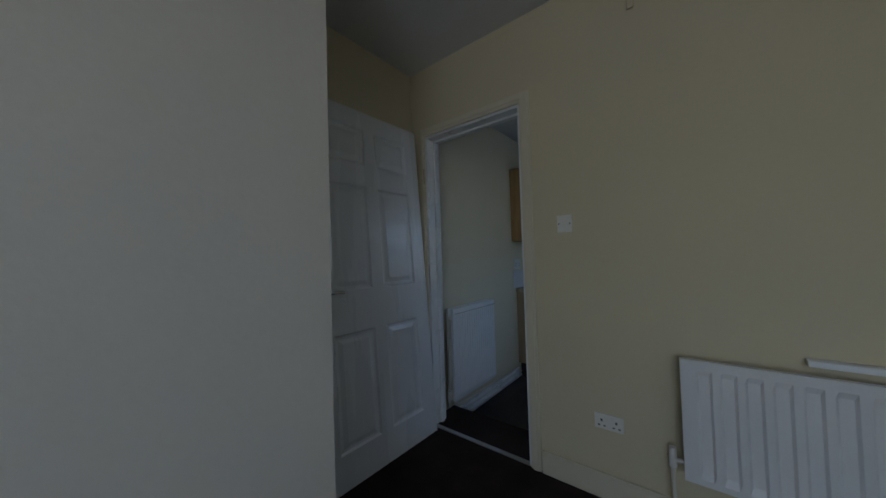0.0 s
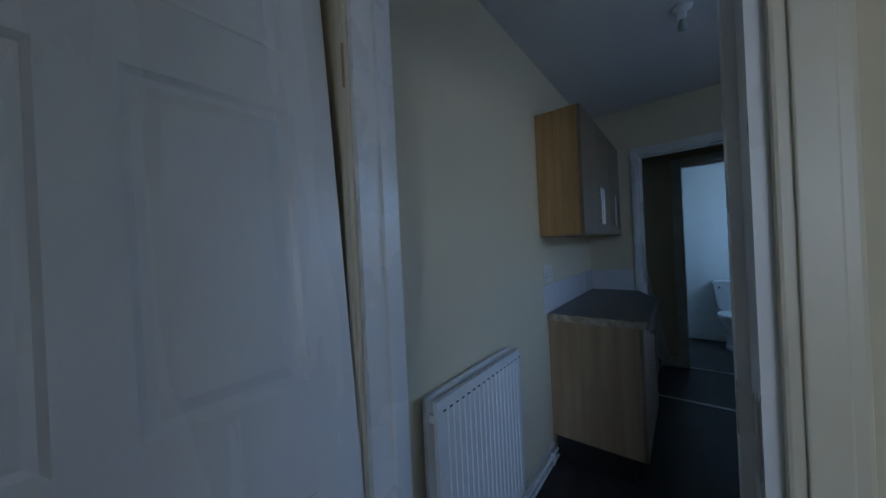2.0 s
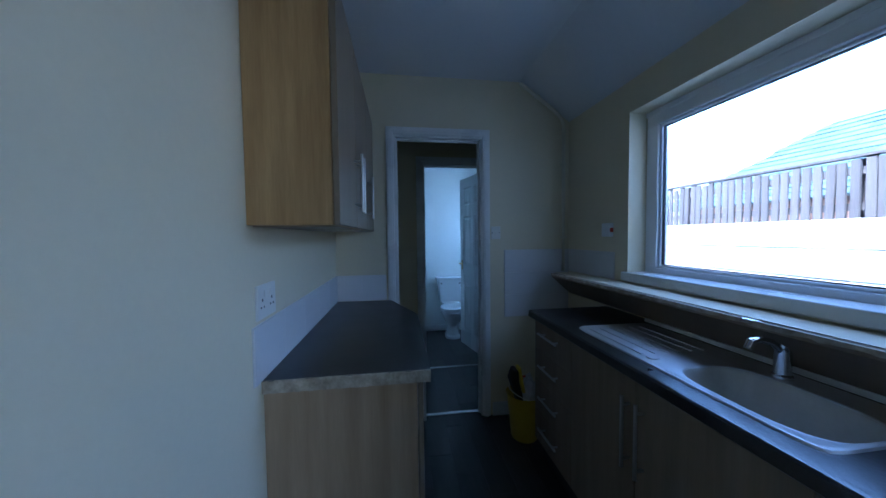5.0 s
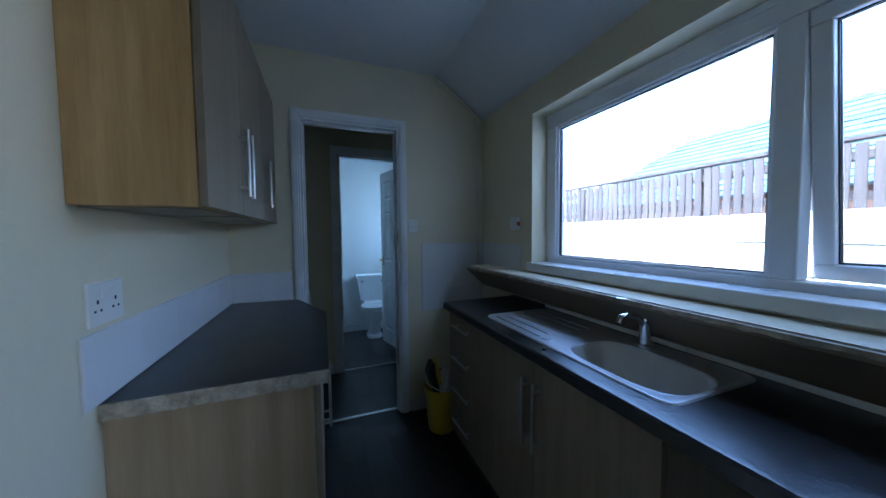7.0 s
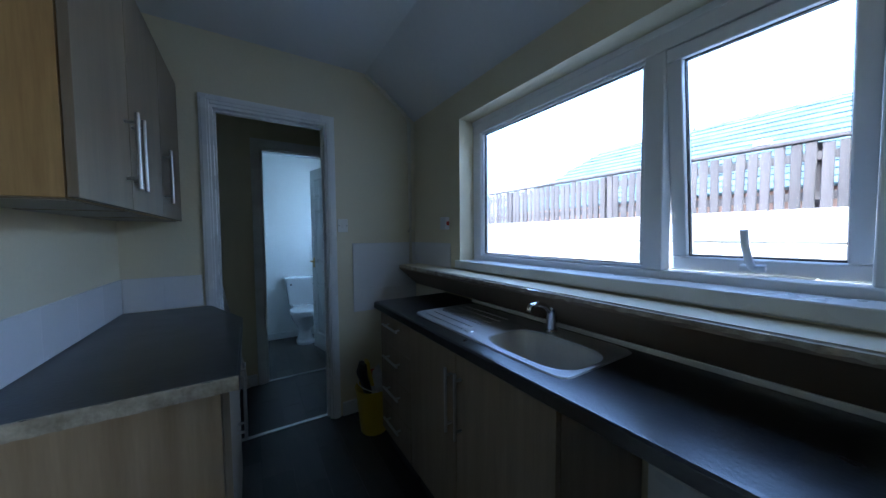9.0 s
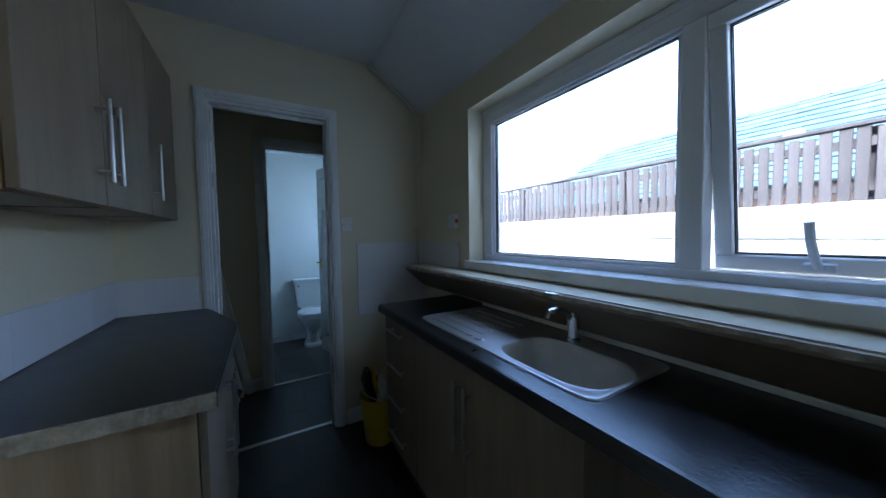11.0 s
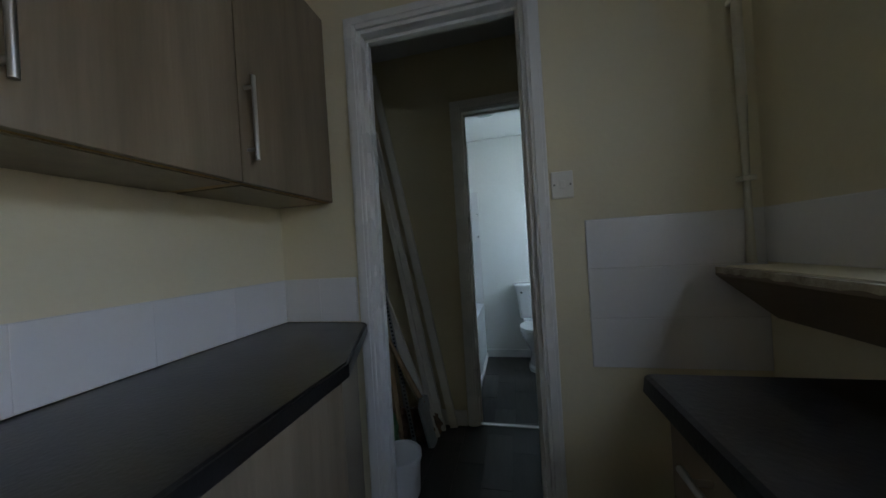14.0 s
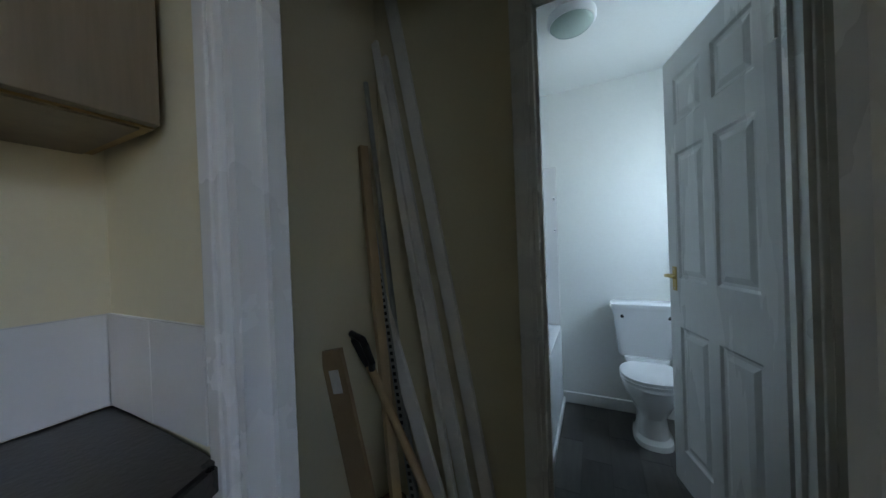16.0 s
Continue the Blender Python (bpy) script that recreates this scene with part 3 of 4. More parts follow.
# worktop with the sink's cut-out left open
SX0, SX1, SY0, SY1 = 1.285, 1.675, 0.965, 1.87
top = thing("worktop", pose(0, 0, 0), "glossy black laminate worktop under the window", "worktop")
bm = B()
hole = (1.305, 1.605, 0.978, 1.385)
sec = [(1.21, CZ - 0.036), (1.214, CZ - 0.006), (1.222, CZ - 0.001), (1.232, CZ)]
for y0, y1 in ((0.122, hole[2]), (hole[3], 2.25)):
    along_y(bm, [(EX - 0.001, CZ), (EX - 0.001, CZ - 0.04), (1.214, CZ - 0.04)] + sec, y0, y1)
along_y(bm, [(hole[0], CZ), (hole[0], CZ - 0.04), (1.214, CZ - 0.04)] + sec, hole[2], hole[3])
along_y(bm, [(EX - 0.001, CZ), (EX - 0.001, CZ - 0.04), (hole[1], CZ - 0.04), (hole[1], CZ)], hole[2], hole[3])
part("slab", bm, M_TOP, top)
part("sealing_strip", box(B(), 1.690, 0.122, CZ + 0.0005, 1.704, 1.9, CZ + 0.02, bevel=0.003), M_GLOSS, top, "white sealing strip")


def sink():
    s = thing("kitchen_sink", pose(0, 0, CZ), "stainless steel inset sink with ribbed drainer", "sink")
    cx, cy = (SX0 + SX1) / 2 - 0.02, 1.18
    bm = B()
    seg = 40
    def ring(x, y, rx, ry, p, z):
        out = []
        for k in range(seg):
            a = k * math.tau / seg + math.pi / seg
            c, q = math.cos(a), math.sin(a)
            out.append(bm.verts.new((x + rx * math.copysign(abs(c) ** (2 / p), c), y + ry * math.copysign(abs(q) ** (2 / p), q), z)))
        return out
    my, hw, hl = (SY0 + SY1) / 2, (SX1 - SX0) / 2, (SY1 - SY0) / 2
    r0 = ring(cx + 0.02, my, hw, hl, 14, 0.0005)
    r1 = ring(cx + 0.02, my, hw - 0.004, hl - 0.004, 14, 0.005)
    r2 = ring(cx + 0.02, my, hw - 0.014, hl - 0.014, 12, 0.005)
    r3 = ring(cx + 0.02, my, hw - 0.020, hl - 0.020, 12, 0.002)
    r4 = ring(cx - 0.012, cy, 0.132, 0.195, 3.4, 0.002)
    r5 = ring(cx - 0.012, cy, 0.128, 0.191, 3.4, -0.002)
    for a, b in ((r0, r1), (r1, r2), (r2, r3), (r3, r4), (r4, r5)):
        for k in range(seg):
            bm.faces.new((a[k], a[(k + 1) % seg], b[(k + 1) % seg], b[k]))
    part("rim", bm, M_STEEL, s, smooth=True)
    bm = B()
    loft(bm, [(-0.0015, cx - 0.012, cy, 0.1285, 0.1915, 3.4), (-0.012, cx - 0.012, cy, 0.122, 0.185, 3.4), (-0.12, cx - 0.012, cy, 0.112, 0.172, 3.4), (-0.145, cx - 0.012, cy, 0.09, 0.15, 3), (-0.15, cx - 0.012, cy, 0.02, 0.02, 2)], 40, cap=False)
    part("bowl", bm, M_BOWL, s, "pale dusty sink bowl", smooth=True)
    part("waste", cyl(B(), (cx - 0.012, cy, -0.152), (cx - 0.012, cy, -0.146), 0.03, seg=20), M_CHROME, s)
    for i in range(6):
        x = SX0 + 0.05 + i * 0.052
        bm = box(B(), x - 0.006, 1.50, 0.0012, x + 0.006, SY1 - 0.05, 0.0065, bevel=0.0028)
        part("drainer_rib", bm, M_STEEL, s, smooth=True)
    part("overflow_plug", cyl(B(), (SX0 + 0.06, 1.465, 0.001), (SX0 + 0.06, 1.465, 0.006), 0.022, 0.018, 24), M_STEEL, s, "round steel disc", smooth=True)
    return s


sink()
tap = thing("mixer_tap", pose(1.61, 1.262, CZ + 0.003), "chrome single-lever mixer tap on the sink", "tap")
part("base", loft(B(), [(0, 0, 0, 0.027, 0.027, 2), (0.008, 0, 0, 0.027, 0.027, 2), (0.014, 0, 0, 0.021, 0.021, 2), (0.085, 0, 0, 0.020, 0.020, 2), (0.12, 0, 0, 0.022, 0.022, 2), (0.132, 0, 0, 0.018, 0.018, 2)], 24), M_CHROME, tap, smooth=True)
part("spout", tube(B(), [(-0.01, 0, 0.085), (-0.05, -0.004, 0.115), (-0.10, -0.008, 0.13), (-0.135, -0.010, 0.125), (-0.145, -0.011, 0.105)], 0.0105, 14), M_CHROME, tap, smooth=True)
part("lever", tube(B(), [(0, 0, 0.128), (-0.01, 0.01, 0.145), (-0.05, 0.035, 0.165), (-0.085, 0.055, 0.172)], 0.0075, 12), M_CHROME, tap, smooth=True)

shelf = thing("boxed_ledge", pose(0, 0, 0), "dusty brown boarded ledge with ragged white edge under the window", "ledge")
bm = along_y(B(), [(1.545, 1.088), (1.545, 1.066), (1.690, CZ + 0.022), (EX - 0.001, CZ + 0.022), (EX - 0.001, 1.088)], 0.122, 2.615)
part("board", bm, M_WEDGE, shelf)
bm = B()
rng = random.Random(8)
n = 120
pts = []
for i in range(n + 1):
    y = 0.124 + 2.488 * i / n
    pts.append((bm.verts.new((1.5435, y, 1.078 - rng.uniform(0, 0.007))), bm.verts.new((1.5435, y, 1.0895)), bm.verts.new((1.553 + rng.uniform(0, 0.006), y, 1.0895))))
for a, b in zip(pts, pts[1:]):
    bm.faces.new((a[0], b[0], b[1], a[1]))
    bm.faces.new((a[1], b[1], b[2], a[2]))
part("paint_edge", bm, M_CHIP, shelf, "ragged white paint and chipped edge")
part("top_board", box(B(), 1.57, 0.124, 1.0885, EX - 0.001, 2.61, 1.092), M_KITCHEN, shelf, "cream painted top")

# ---- fixtures ----


def plate(name, m, w, h, label, category, kind, gang=1):
    """A face plate in its local xz plane, facing -y."""
    p = thing(name, m, label, category)
    part("face_plate", box(B(), -w / 2, -0.009, -h / 2, w / 2, 0.0, h / 2, bevel=0.003), M_PLATE, p)
    if kind == "switch":
        part("rocker", box(B(), -0.009, -0.0135, -0.014, 0.009, -0.009, 0.014, bevel=0.002), M_PLATE, p)
        for s in (-1, 1):
            part("screw", cyl(B(), (s * w * 0.37, -0.009, 0), (s * w * 0.37, -0.0105, 0), 0.0035, seg=10), M_GREY, p)
    else:
        for s in (-1, 1):
            q = s * w * 0.25
            part("rocker", box(B(), q - 0.016 * s - 0.006, -0.013, h * 0.12, q - 0.016 * s + 0.006, -0.009, h * 0.34, bevel=0.0015), M_PLATE if kind != "red" else M_RED, p)
            bm = B()
            for b in ((-0.004, 0.000, 0.004, 0.010), (-0.015, -0.020, -0.007, -0.014), (0.007, -0.020, 0.015, -0.014)):
                box(bm, q + b[0], -0.0094, b[1], q + b[2], -0.0088, b[3])
            part("pin_holes", bm, M_DARK, p)
    return p


plate("light_switch", pose(0.988, 0, 1.402), 0.068, 0.082, "off-white single light switch on the cream wall", "switch", "switch")
plate("double_socket", pose(1.142, 0, 0.522), 0.115, 0.066, "white double wall socket above the skirting", "socket", "socket")
plate("light_switch", pose(1.152, Y2, 1.388), 0.072, 0.094, "off-white single light switch beside the lobby doorway", "switch", "switch")
plate("double_socket", pose(0, 1.552, 1.165, 0, 0, 90), 0.14, 0.108, "white double wall socket above the worktop", "socket", "socket")
plate("double_socket", pose(EX - 0.0125, 0.86, 0.56, 0, 0, -90), 0.13, 0.085, "white double socket under the worktop", "socket", "socket")
plate("light_switch", pose(1.505, Y3, 1.42), 0.072, 0.085, "off-white light switch beside the bathroom doorway", "switch", "switch")
w = thing("boxing_panel", pose(EX, 0.2, 0), "white painted boarding under the worktop", "panel", kind="structure")
part("board", box(B(), -0.012, 0, 0.002, 0, 0.745, 0.63, bevel=0.002), M_GLOSS, w)
f = thing("fused_spur", pose(EX, 2.235, 1.395, 0, 0, -90), "small white wall box with a red switch", "switch")
part("box", box(B(), -0.036, -0.032, -0.042, 0.036, 0, 0.042, bevel=0.004), M_PVC, f)
part("rocker", box(B(), 0.0363, -0.026, -0.014, 0.041, -0.006, 0.012, bevel=0.001), M_RED, f, "red rocker switch")

pp = thing("surface_pipe", pose(0, 0, 0), "cream painted surface pipe running down the corner", "pipe")
part("pipe", tube(B(), [(1.335, Y2 - 0.02, KC - 0.02), (1.40, Y2 - 0.02, 2.44), (1.62, Y2 - 0.02, 2.285), (1.665, Y2 - 0.02, 2.24), (1.68, Y2 - 0.02, 2.19), (1.682, Y2 - 0.02, 1.6), (1.682, Y2 - 0.02, 1.09)], 0.013, 12), M_PIPE, pp, smooth=True)
for x, z in ((1.47, 2.395), (1.682, 1.9), (1.682, 1.35)):
    part("clip", box(B(), x - 0.018, Y2 - 0.036, z - 0.008, x + 0.018, Y2, z + 0.008, bevel=0.002), M_PIPE, pp)
part("cable", tube(B(), [(1.42, Y2 - 0.012, 2.445), (1.52, Y2 - 0.012, 2.385), (1.57, Y2 - 0.012, 2.35), (1.64, Y2 - 0.012, 2.295)], 0.005, 8), M_DARK, pp, "dark cable strip")


def radiator(name, m, w, h, label, double=False, pitch=0.045, valve=-1):
    """A pressed panel radiator; back against local y=0, facing -y, foot at z=0."""
    r = thing(name, m, label, "radiator")
    def panel(yb, yf):
        bm = B()
        n = max(int(w / pitch), 2)
        mg = 0.025
        step = (w - 2 * mg) / n
        prof = []
        for i in range(n):
            x = mg + i * step
            prof += [(x, 0), (x + step * 0.30, 0), (x + step * 0.42, 1), (x + step * 0.88, 1)]
        prof.append((w - mg, 0))
        zz = [(0, 0, 0), (0.02, 0, 0), (0.045, 1, 0), (h - 0.05, 1, 0), (h - 0.03, 0, 0), (h, 0, 0)]
        grid = []
        xs = [(0, 0)] + prof + [(w, 0)]
        for z, on, _ in zz:
            grid.append([bm.verts.new((x, yf + ((0.004 if double else 0.008) if q and on else 0.0), z)) for x, q in xs])
        for a, b in zip(grid, grid[1:]):
            for i in range(len(xs) - 1):
                bm.faces.new((a[i], a[i + 1], b[i + 1], b[i]))
        box(bm, 0.0, yf + 0.009, 0.0, w, yb, h, bevel=0.0)
        box(bm, 0.0, yf + 0.0005, 0, 0.004, yf + 0.01, h)
        box(bm, w - 0.004, yf + 0.0005, 0, w, yf + 0.01, h)
        box(bm, 0.004, yf + 0.0005, h - 0.004, w - 0.004, yf + 0.01, h)
        return part("panel", bm, M_RAD, r)
    if double:
        panel(-0.022, -0.038)
        panel(-0.068, -0.085)
        for x in (0.012, w - 0.03):
            for z in (0.05, h - 0.08):
                part("connector", box(B(), x, -0.068, z, x + 0.015, -0.038, z + 0.025), M_RAD, r)
        bm = B()
        k = int(w / 0.035)
        for i in range(k):
            box(bm, 0.03 + i * 0.035, -0.0855, h - 0.042, 0.045 + i * 0.035, -0.0848, h - 0.036)
        tagged(part("top_slots", bm, M_DARK, r), kind="stuff")
    else:
        panel(-0.075, -0.10)
    part("bracket", box(B(), w * 0.3, -0.075 if not double else -0.022, h * 0.2, w * 0.3 + 0.03, 0, h * 0.8), M_RAD, r)
    part("bracket", box(B(), w * 0.7, -0.075 if not double else -0.022, h * 0.2, w * 0.7 + 0.03, 0, h * 0.8), M_RAD, r)
    bm = B()
    yv = -0.06
    tube(bm, [(0.01, yv, 0.04), (-0.035, yv, 0.04)], 0.009)
    cyl(bm, (-0.035, yv, 0.015), (-0.035, yv, 0.085), 0.014, 0.011, 14)
    part("valve", bm, M_PLATE, r, "white radiator valve", smooth=True)
    part("pipe", tube(B(), [(-0.035, yv, 0.02), (-0.035, yv, -m.translation.z + (LF if not double else 0.0) + 0.002)] if not double else [(-0.035, yv, 0.02), (-0.035, yv, -0.03), (-0.03, yv + 0.01, -0.045), (0.25, yv + 0.02, -0.06), (w + 0.4, yv + 0.02, -0.10)], 0.0075), M_PIPE, r, "painted copper pipe", smooth=True)
    return r


radiator("radiator", pose(0, 0.29, 0.215, 0, 0, 90), 0.60, 0.665, "white double-panel radiator on the kitchen wall", True, 0.034)
radiator("radiator", pose(1.40, 0, 0.44), 1.05, 0.43, "white ribbed panel radiator under the living room window", False, 0.062)
part_white = thing("pipe_cover", pose(1.72, -0.012, 0.885), "short white plastic trunking over the radiator", "trunking")
part("cover", box(B(), 0, -0.03, 0, 0.9, 0.012, 0.02, bevel=0.004), M_PVC, part_white)


pp = thing("skirting_pipe", pose(0, 0, 0), "pair of white painted pipes along the skirting", "pipe")
for x, z in ((0.032, 0.075), (0.034, 0.035)):
    part("pipe", tube(B(), [(x, 0.32, z), (x, 0.9, z - 0.004), (x, 1.50, z - 0.006)], 0.008, 10), M_GLOSS, pp, smooth=True)
for y in (0.5, 1.0, 1.4):
    part("clip", box(B(), 0.018, y, 0.02, 0.044, y + 0.012, 0.088, bevel=0.002), M_PVC, pp)


def lamp_holder(name, m, label):
    """A bare pendant rose and holder with a bulb, hanging from local z=0."""
    l = thing(name, m, label, "ceiling light")
    part("rose", loft(B(), [(0, 0, 0, 0.045, 0.045, 2), (-0.012, 0, 0, 0.043, 0.043, 2), (-0.022, 0, 0, 0.028, 0.028, 2), (-0.03, 0, 0, 0.018, 0.018, 2)], 24), M_PVC, l, smooth=True)
    part("holder", loft(B(), [(-0.028, 0, 0, 0.017, 0.017, 2), (-0.06, 0, 0, 0.019, 0.019, 2), (-0.064, 0, 0, 0.014, 0.014, 2)], 20), M_PVC, l, smooth=True)
    part("bulb", loft(B(), [(-0.064, 0, 0, 0.012, 0.012, 2), (-0.08, 0, 0, 0.016, 0.016, 2), (-0.10, 0, 0, 0.020, 0.020, 2), (-0.115, 0, 0, 0.016, 0.016, 2), (-0.122, 0, 0, 0.005, 0.005, 2)], 20), M_LAMP, l, "unlit bulb", smooth=True)
    return l


lamp_holder("ceiling_light", pose(0.74, 1.53, KC), "white batten lamp holder with an unlit bulb")
l = thing("smoke_alarm", pose(0.62, -0.55, KC), "white round ceiling fitting", "smoke alarm")
part("body", loft(B(), [(0, 0, 0, 0.05, 0.05, 2), (-0.02, 0, 0, 0.048, 0.048, 2), (-0.034, 0, 0, 0.032, 0.032, 2)], 24), M_PVC, l, smooth=True)
t = thing("cable_trunking", pose(1.29, 0, 2.28), "short cream painted cable cover high on the wall", "trunking")
part("cover", box(B(), -0.012, -0.012, 0, 0.012, 0, KC - 2.28, bevel=0.003), M_CREAM, t)

# ---- bathroom ----
l = thing("bathroom_light", pose(0.80, 4.22, 2.38) @ Matrix.Diagonal((0.8, 0.8, 0.9, 1)), "round unlit ceiling light with a glass cover", "ceiling light")
part("base", loft(B(), [(0, 0, 0, 0.15, 0.15, 2), (-0.03, 0, 0, 0.15, 0.15, 2), (-0.045, 0, 0, 0.138, 0.138, 2)], 36), M_PVC, l, smooth=True)
part("glass_cover", loft(B(), [(-0.042, 0, 0, 0.136, 0.136, 2), (-0.06, 0, 0, 0.12, 0.12, 2), (-0.074, 0, 0, 0.08, 0.08, 2), (-0.08, 0, 0, 0.02, 0.02, 2)], 36), M_LAMP, l, smooth=True)

tub = thing("bathtub", pose(0, 0, BF), "white acrylic bath with a plain side panel", "bath")
BY0, BX1, BZ = Y3B + 0.01, 0.62, 0.60
part("side_panel", box(B(), BX1 - 0.022, BY0, 0.0, BX1 - 0.004, YB - 0.001, BZ - 0.03, bevel=0.002), M_ACRYL, tub)
part("panel_trim", box(B(), BX1 - 0.003, BY0, 0.0, BX1 + 0.012, YB - 0.021, 0.045, bevel=0.003), M_GLOSS, tub, "white floor trim")
bm = B()
mx, my = BX1 / 2, (BY0 + YB) / 2
hw, hl = BX1 / 2 - 0.001, (YB - BY0) / 2 - 0.001
loft(bm, [(BZ - 0.035, mx, my, hw, hl, 40), (BZ - 0.004, mx, my, hw, hl, 40), (BZ, mx, my, hw - 0.006, hl - 0.006, 30), (BZ, mx, my, hw - 0.055, hl - 0.07, 6), (BZ - 0.02, mx, my, hw - 0.07, hl - 0.085, 5),
          (BZ - 0.30, mx, my, hw - 0.11, hl - 0.15, 4), (BZ - 0.38, mx, my, hw - 0.16, hl - 0.22, 3), (BZ - 0.385, mx, my, 0.03, 0.03, 2)], 48, cap=False)
part("tub", bm, M_ACRYL, tub, smooth=True)

TX, TY = 1.165, YB
wc = thing("toilet", pose(TX, TY, BF) @ Matrix.Diagonal((0.93, 0.80, 0.97, 1)), "white close-coupled toilet with its lid closed", "toilet")
part("cistern", loft(B(), [(0.475, 0, -0.11, 0.165, 0.085, 8), (0.49, 0, -0.11, 0.175, 0.09, 8), (0.78, 0, -0.11, 0.205, 0.098, 9), (0.80, 0, -0.11, 0.207, 0.099, 9)], 40), M_CERAMIC, wc, smooth=True)
part("cistern_lid", loft(B(), [(0.80, 0, -0.11, 0.216, 0.105, 9), (0.82, 0, -0.11, 0.222, 0.108, 9), (0.838, 0, -0.11, 0.218, 0.106, 9), (0.85, 0, -0.11, 0.19, 0.085, 6), (0.853, 0, -0.11, 0.10, 0.04, 4)], 40), M_CERAMIC, wc, smooth=True)
for sx in (-1, 1):
    part("lever_hole", cyl(B(), (sx * 0.145, -0.207, 0.755), (sx * 0.145, -0.2015, 0.755), 0.013, seg=20), M_DARK, wc, "dark round lever hole", smooth=True)
part("pan", loft(B(), [(0, 0, -0.36, 0.115, 0.20, 2.6), (0.03, 0, -0.36, 0.112, 0.195, 2.6), (0.05, 0, -0.35, 0.095, 0.17, 2.4), (0.17, 0, -0.35, 0.085, 0.16, 2.2), (0.25, 0, -0.37, 0.12, 0.20, 2.2), (0.33, 0, -0.40, 0.165, 0.245, 2.2), (0.39, 0, -0.41, 0.18, 0.26, 2.2), (0.405, 0, -0.41, 0.175, 0.255, 2.2)], 40), M_CERAMIC, wc, smooth=True)
part("back_shelf", loft(B(), [(0.30, 0, -0.15, 0.09, 0.12, 5), (0.42, 0, -0.14, 0.13, 0.125, 6), (0.475, 0, -0.13, 0.14, 0.11, 7)], 32), M_CERAMIC, wc, smooth=True)
part("seat", loft(B(), [(0.405, 0, -0.43, 0.185, 0.235, 2.3), (0.425, 0, -0.43, 0.187, 0.237, 2.3)], 40), M_PVC, wc, smooth=True)
part("seat_lid", loft(B(), [(0.427, 0, -0.43, 0.187, 0.237, 2.3), (0.445, 0, -0.43, 0.185, 0.235, 2.3), (0.455, 0, -0.43, 0.165, 0.215, 2.3), (0.458, 0, -0.43, 0.08, 0.1, 2.2)], 40), M_PVC, wc, smooth=True)
for sx in (-1, 1):
    part("seat_hinge", cyl(B(), (sx * 0.06, -0.20, 0.40), (sx * 0.06, -0.20, 0.45), 0.012, seg=12), M_CHROME, wc)
for z in (1.30, 1.55):
    sc = thing("shower_bracket", pose(0.60, YB - 0.001, z), "small chrome wall bracket over the bath", "bracket")
    part("knob", cyl(B(), (0, 0, 0), (0, -0.03, 0), 0.012, 0.009, 14), M_CHROME, sc, smooth=True)
part("pipe", tube(B(), [(0.19, -0.06, 0.48), (0.19, -0.06, 0.30), (0.19, -0.02, 0.2), (0.19, -0.02, 0.0)], 0.008), M_PIPE, wc, smooth=True)

# tiled end of the bath
bt = thing("bath_splashback", pose(0, YB, BF + BZ + 0.002), "plain white splashback panel over the bath", "panel", kind="structure")
part("grout", box(B(), 0.002, -0.006, 0, 0.62, 0, 1.25), M_GROUT, bt)

# ---- lobby clutter ----


def lean(name, foot, head, w, d, material, label, category, bevel=0.002, turn=0.0, group=""):
    """A length of timber leaning from foot to head."""
    foot, head = Vector(foot), Vector(head)
    q = (head - foot).to_track_quat("Z", "X").to_matrix().to_4x4()
    t = thing(name, Matrix.Translation(foot), label, category, group)
    bm = box(B(), -w / 2, -d / 2, 0, w / 2, d / 2, (head - foot).length, bevel=bevel)
    bm.transform(q @ Matrix.Rotation(radians(turn), 4, "Z"))
    part("length", bm, material, t)
    return t


lean("timber_board", (0.525, 3.545, 0.012), (0.085, 3.575, 2.42), 0.052, 0.022, M_PRIMED, "long white primed timber batten leaning in the corner", "board", turn=0, group="leaning boards")
lean("timber_board", (0.455, 3.50, 0.012), (0.08, 3.545, 2.02), 0.050, 0.020, M_PRIMED, "white primed skirting length leaning in the corner", "board", turn=0, group="leaning boards")
lean("timber_board", (0.425, 3.45, 0.012), (0.06, 3.52, 2.08), 0.034, 0.016, M_PRIMED, "narrow white primed batten leaning in the corner", "board", turn=0, group="leaning boards")
lean("timber_board", (0.43, 3.42, 0.012), (0.07, 3.46, 1.05), 0.06, 0.016, M_PRIMED, "short pale board leaning at a steep angle", "board", turn=0, group="leaning boards")
lean("pine_batten", (0.23, 3.34, 0.012), (0.04, 3.44, 1.62), 0.03, 0.035, M_RAWWOOD, "raw knotty pine batten leaning on the wall", "board", group="leaning boards")
b = lean("brown_shelf_board", (0.22, 3.26, 0.012), (0.03, 3.24, 0.86), 0.09, 0.018, M_BROWNBD, "brown shelf board with a white label", "board", group="leaning boards")
q = (Vector((0.03, 3.24, 0.86)) - Vector((0.22, 3.26, 0.012))).to_track_quat("Z", "X").to_matrix().to_4x4()
bm = box(B(), -0.02, -0.0105, 0.72, 0.02, -0.0092, 0.80)
bm.transform(q)
part("paper_label", bm, M_PAPER, b, "small white paper label")
s = lean("perforated_strip", (0.31, 3.36, 0.012), (0.055, 3.44, 1.45), 0.025, 0.004, M_GALV, "galvanised perforated metal strip leaning on boards", "metal strip", bevel=0, turn=20)
q = (Vector((0.055, 3.44, 1.45)) - Vector((0.31, 3.36, 0.012))).to_track_quat("Z", "X").to_matrix().to_4x4() @ Matrix.Rotation(radians(20), 4, "Z")
bm = B()
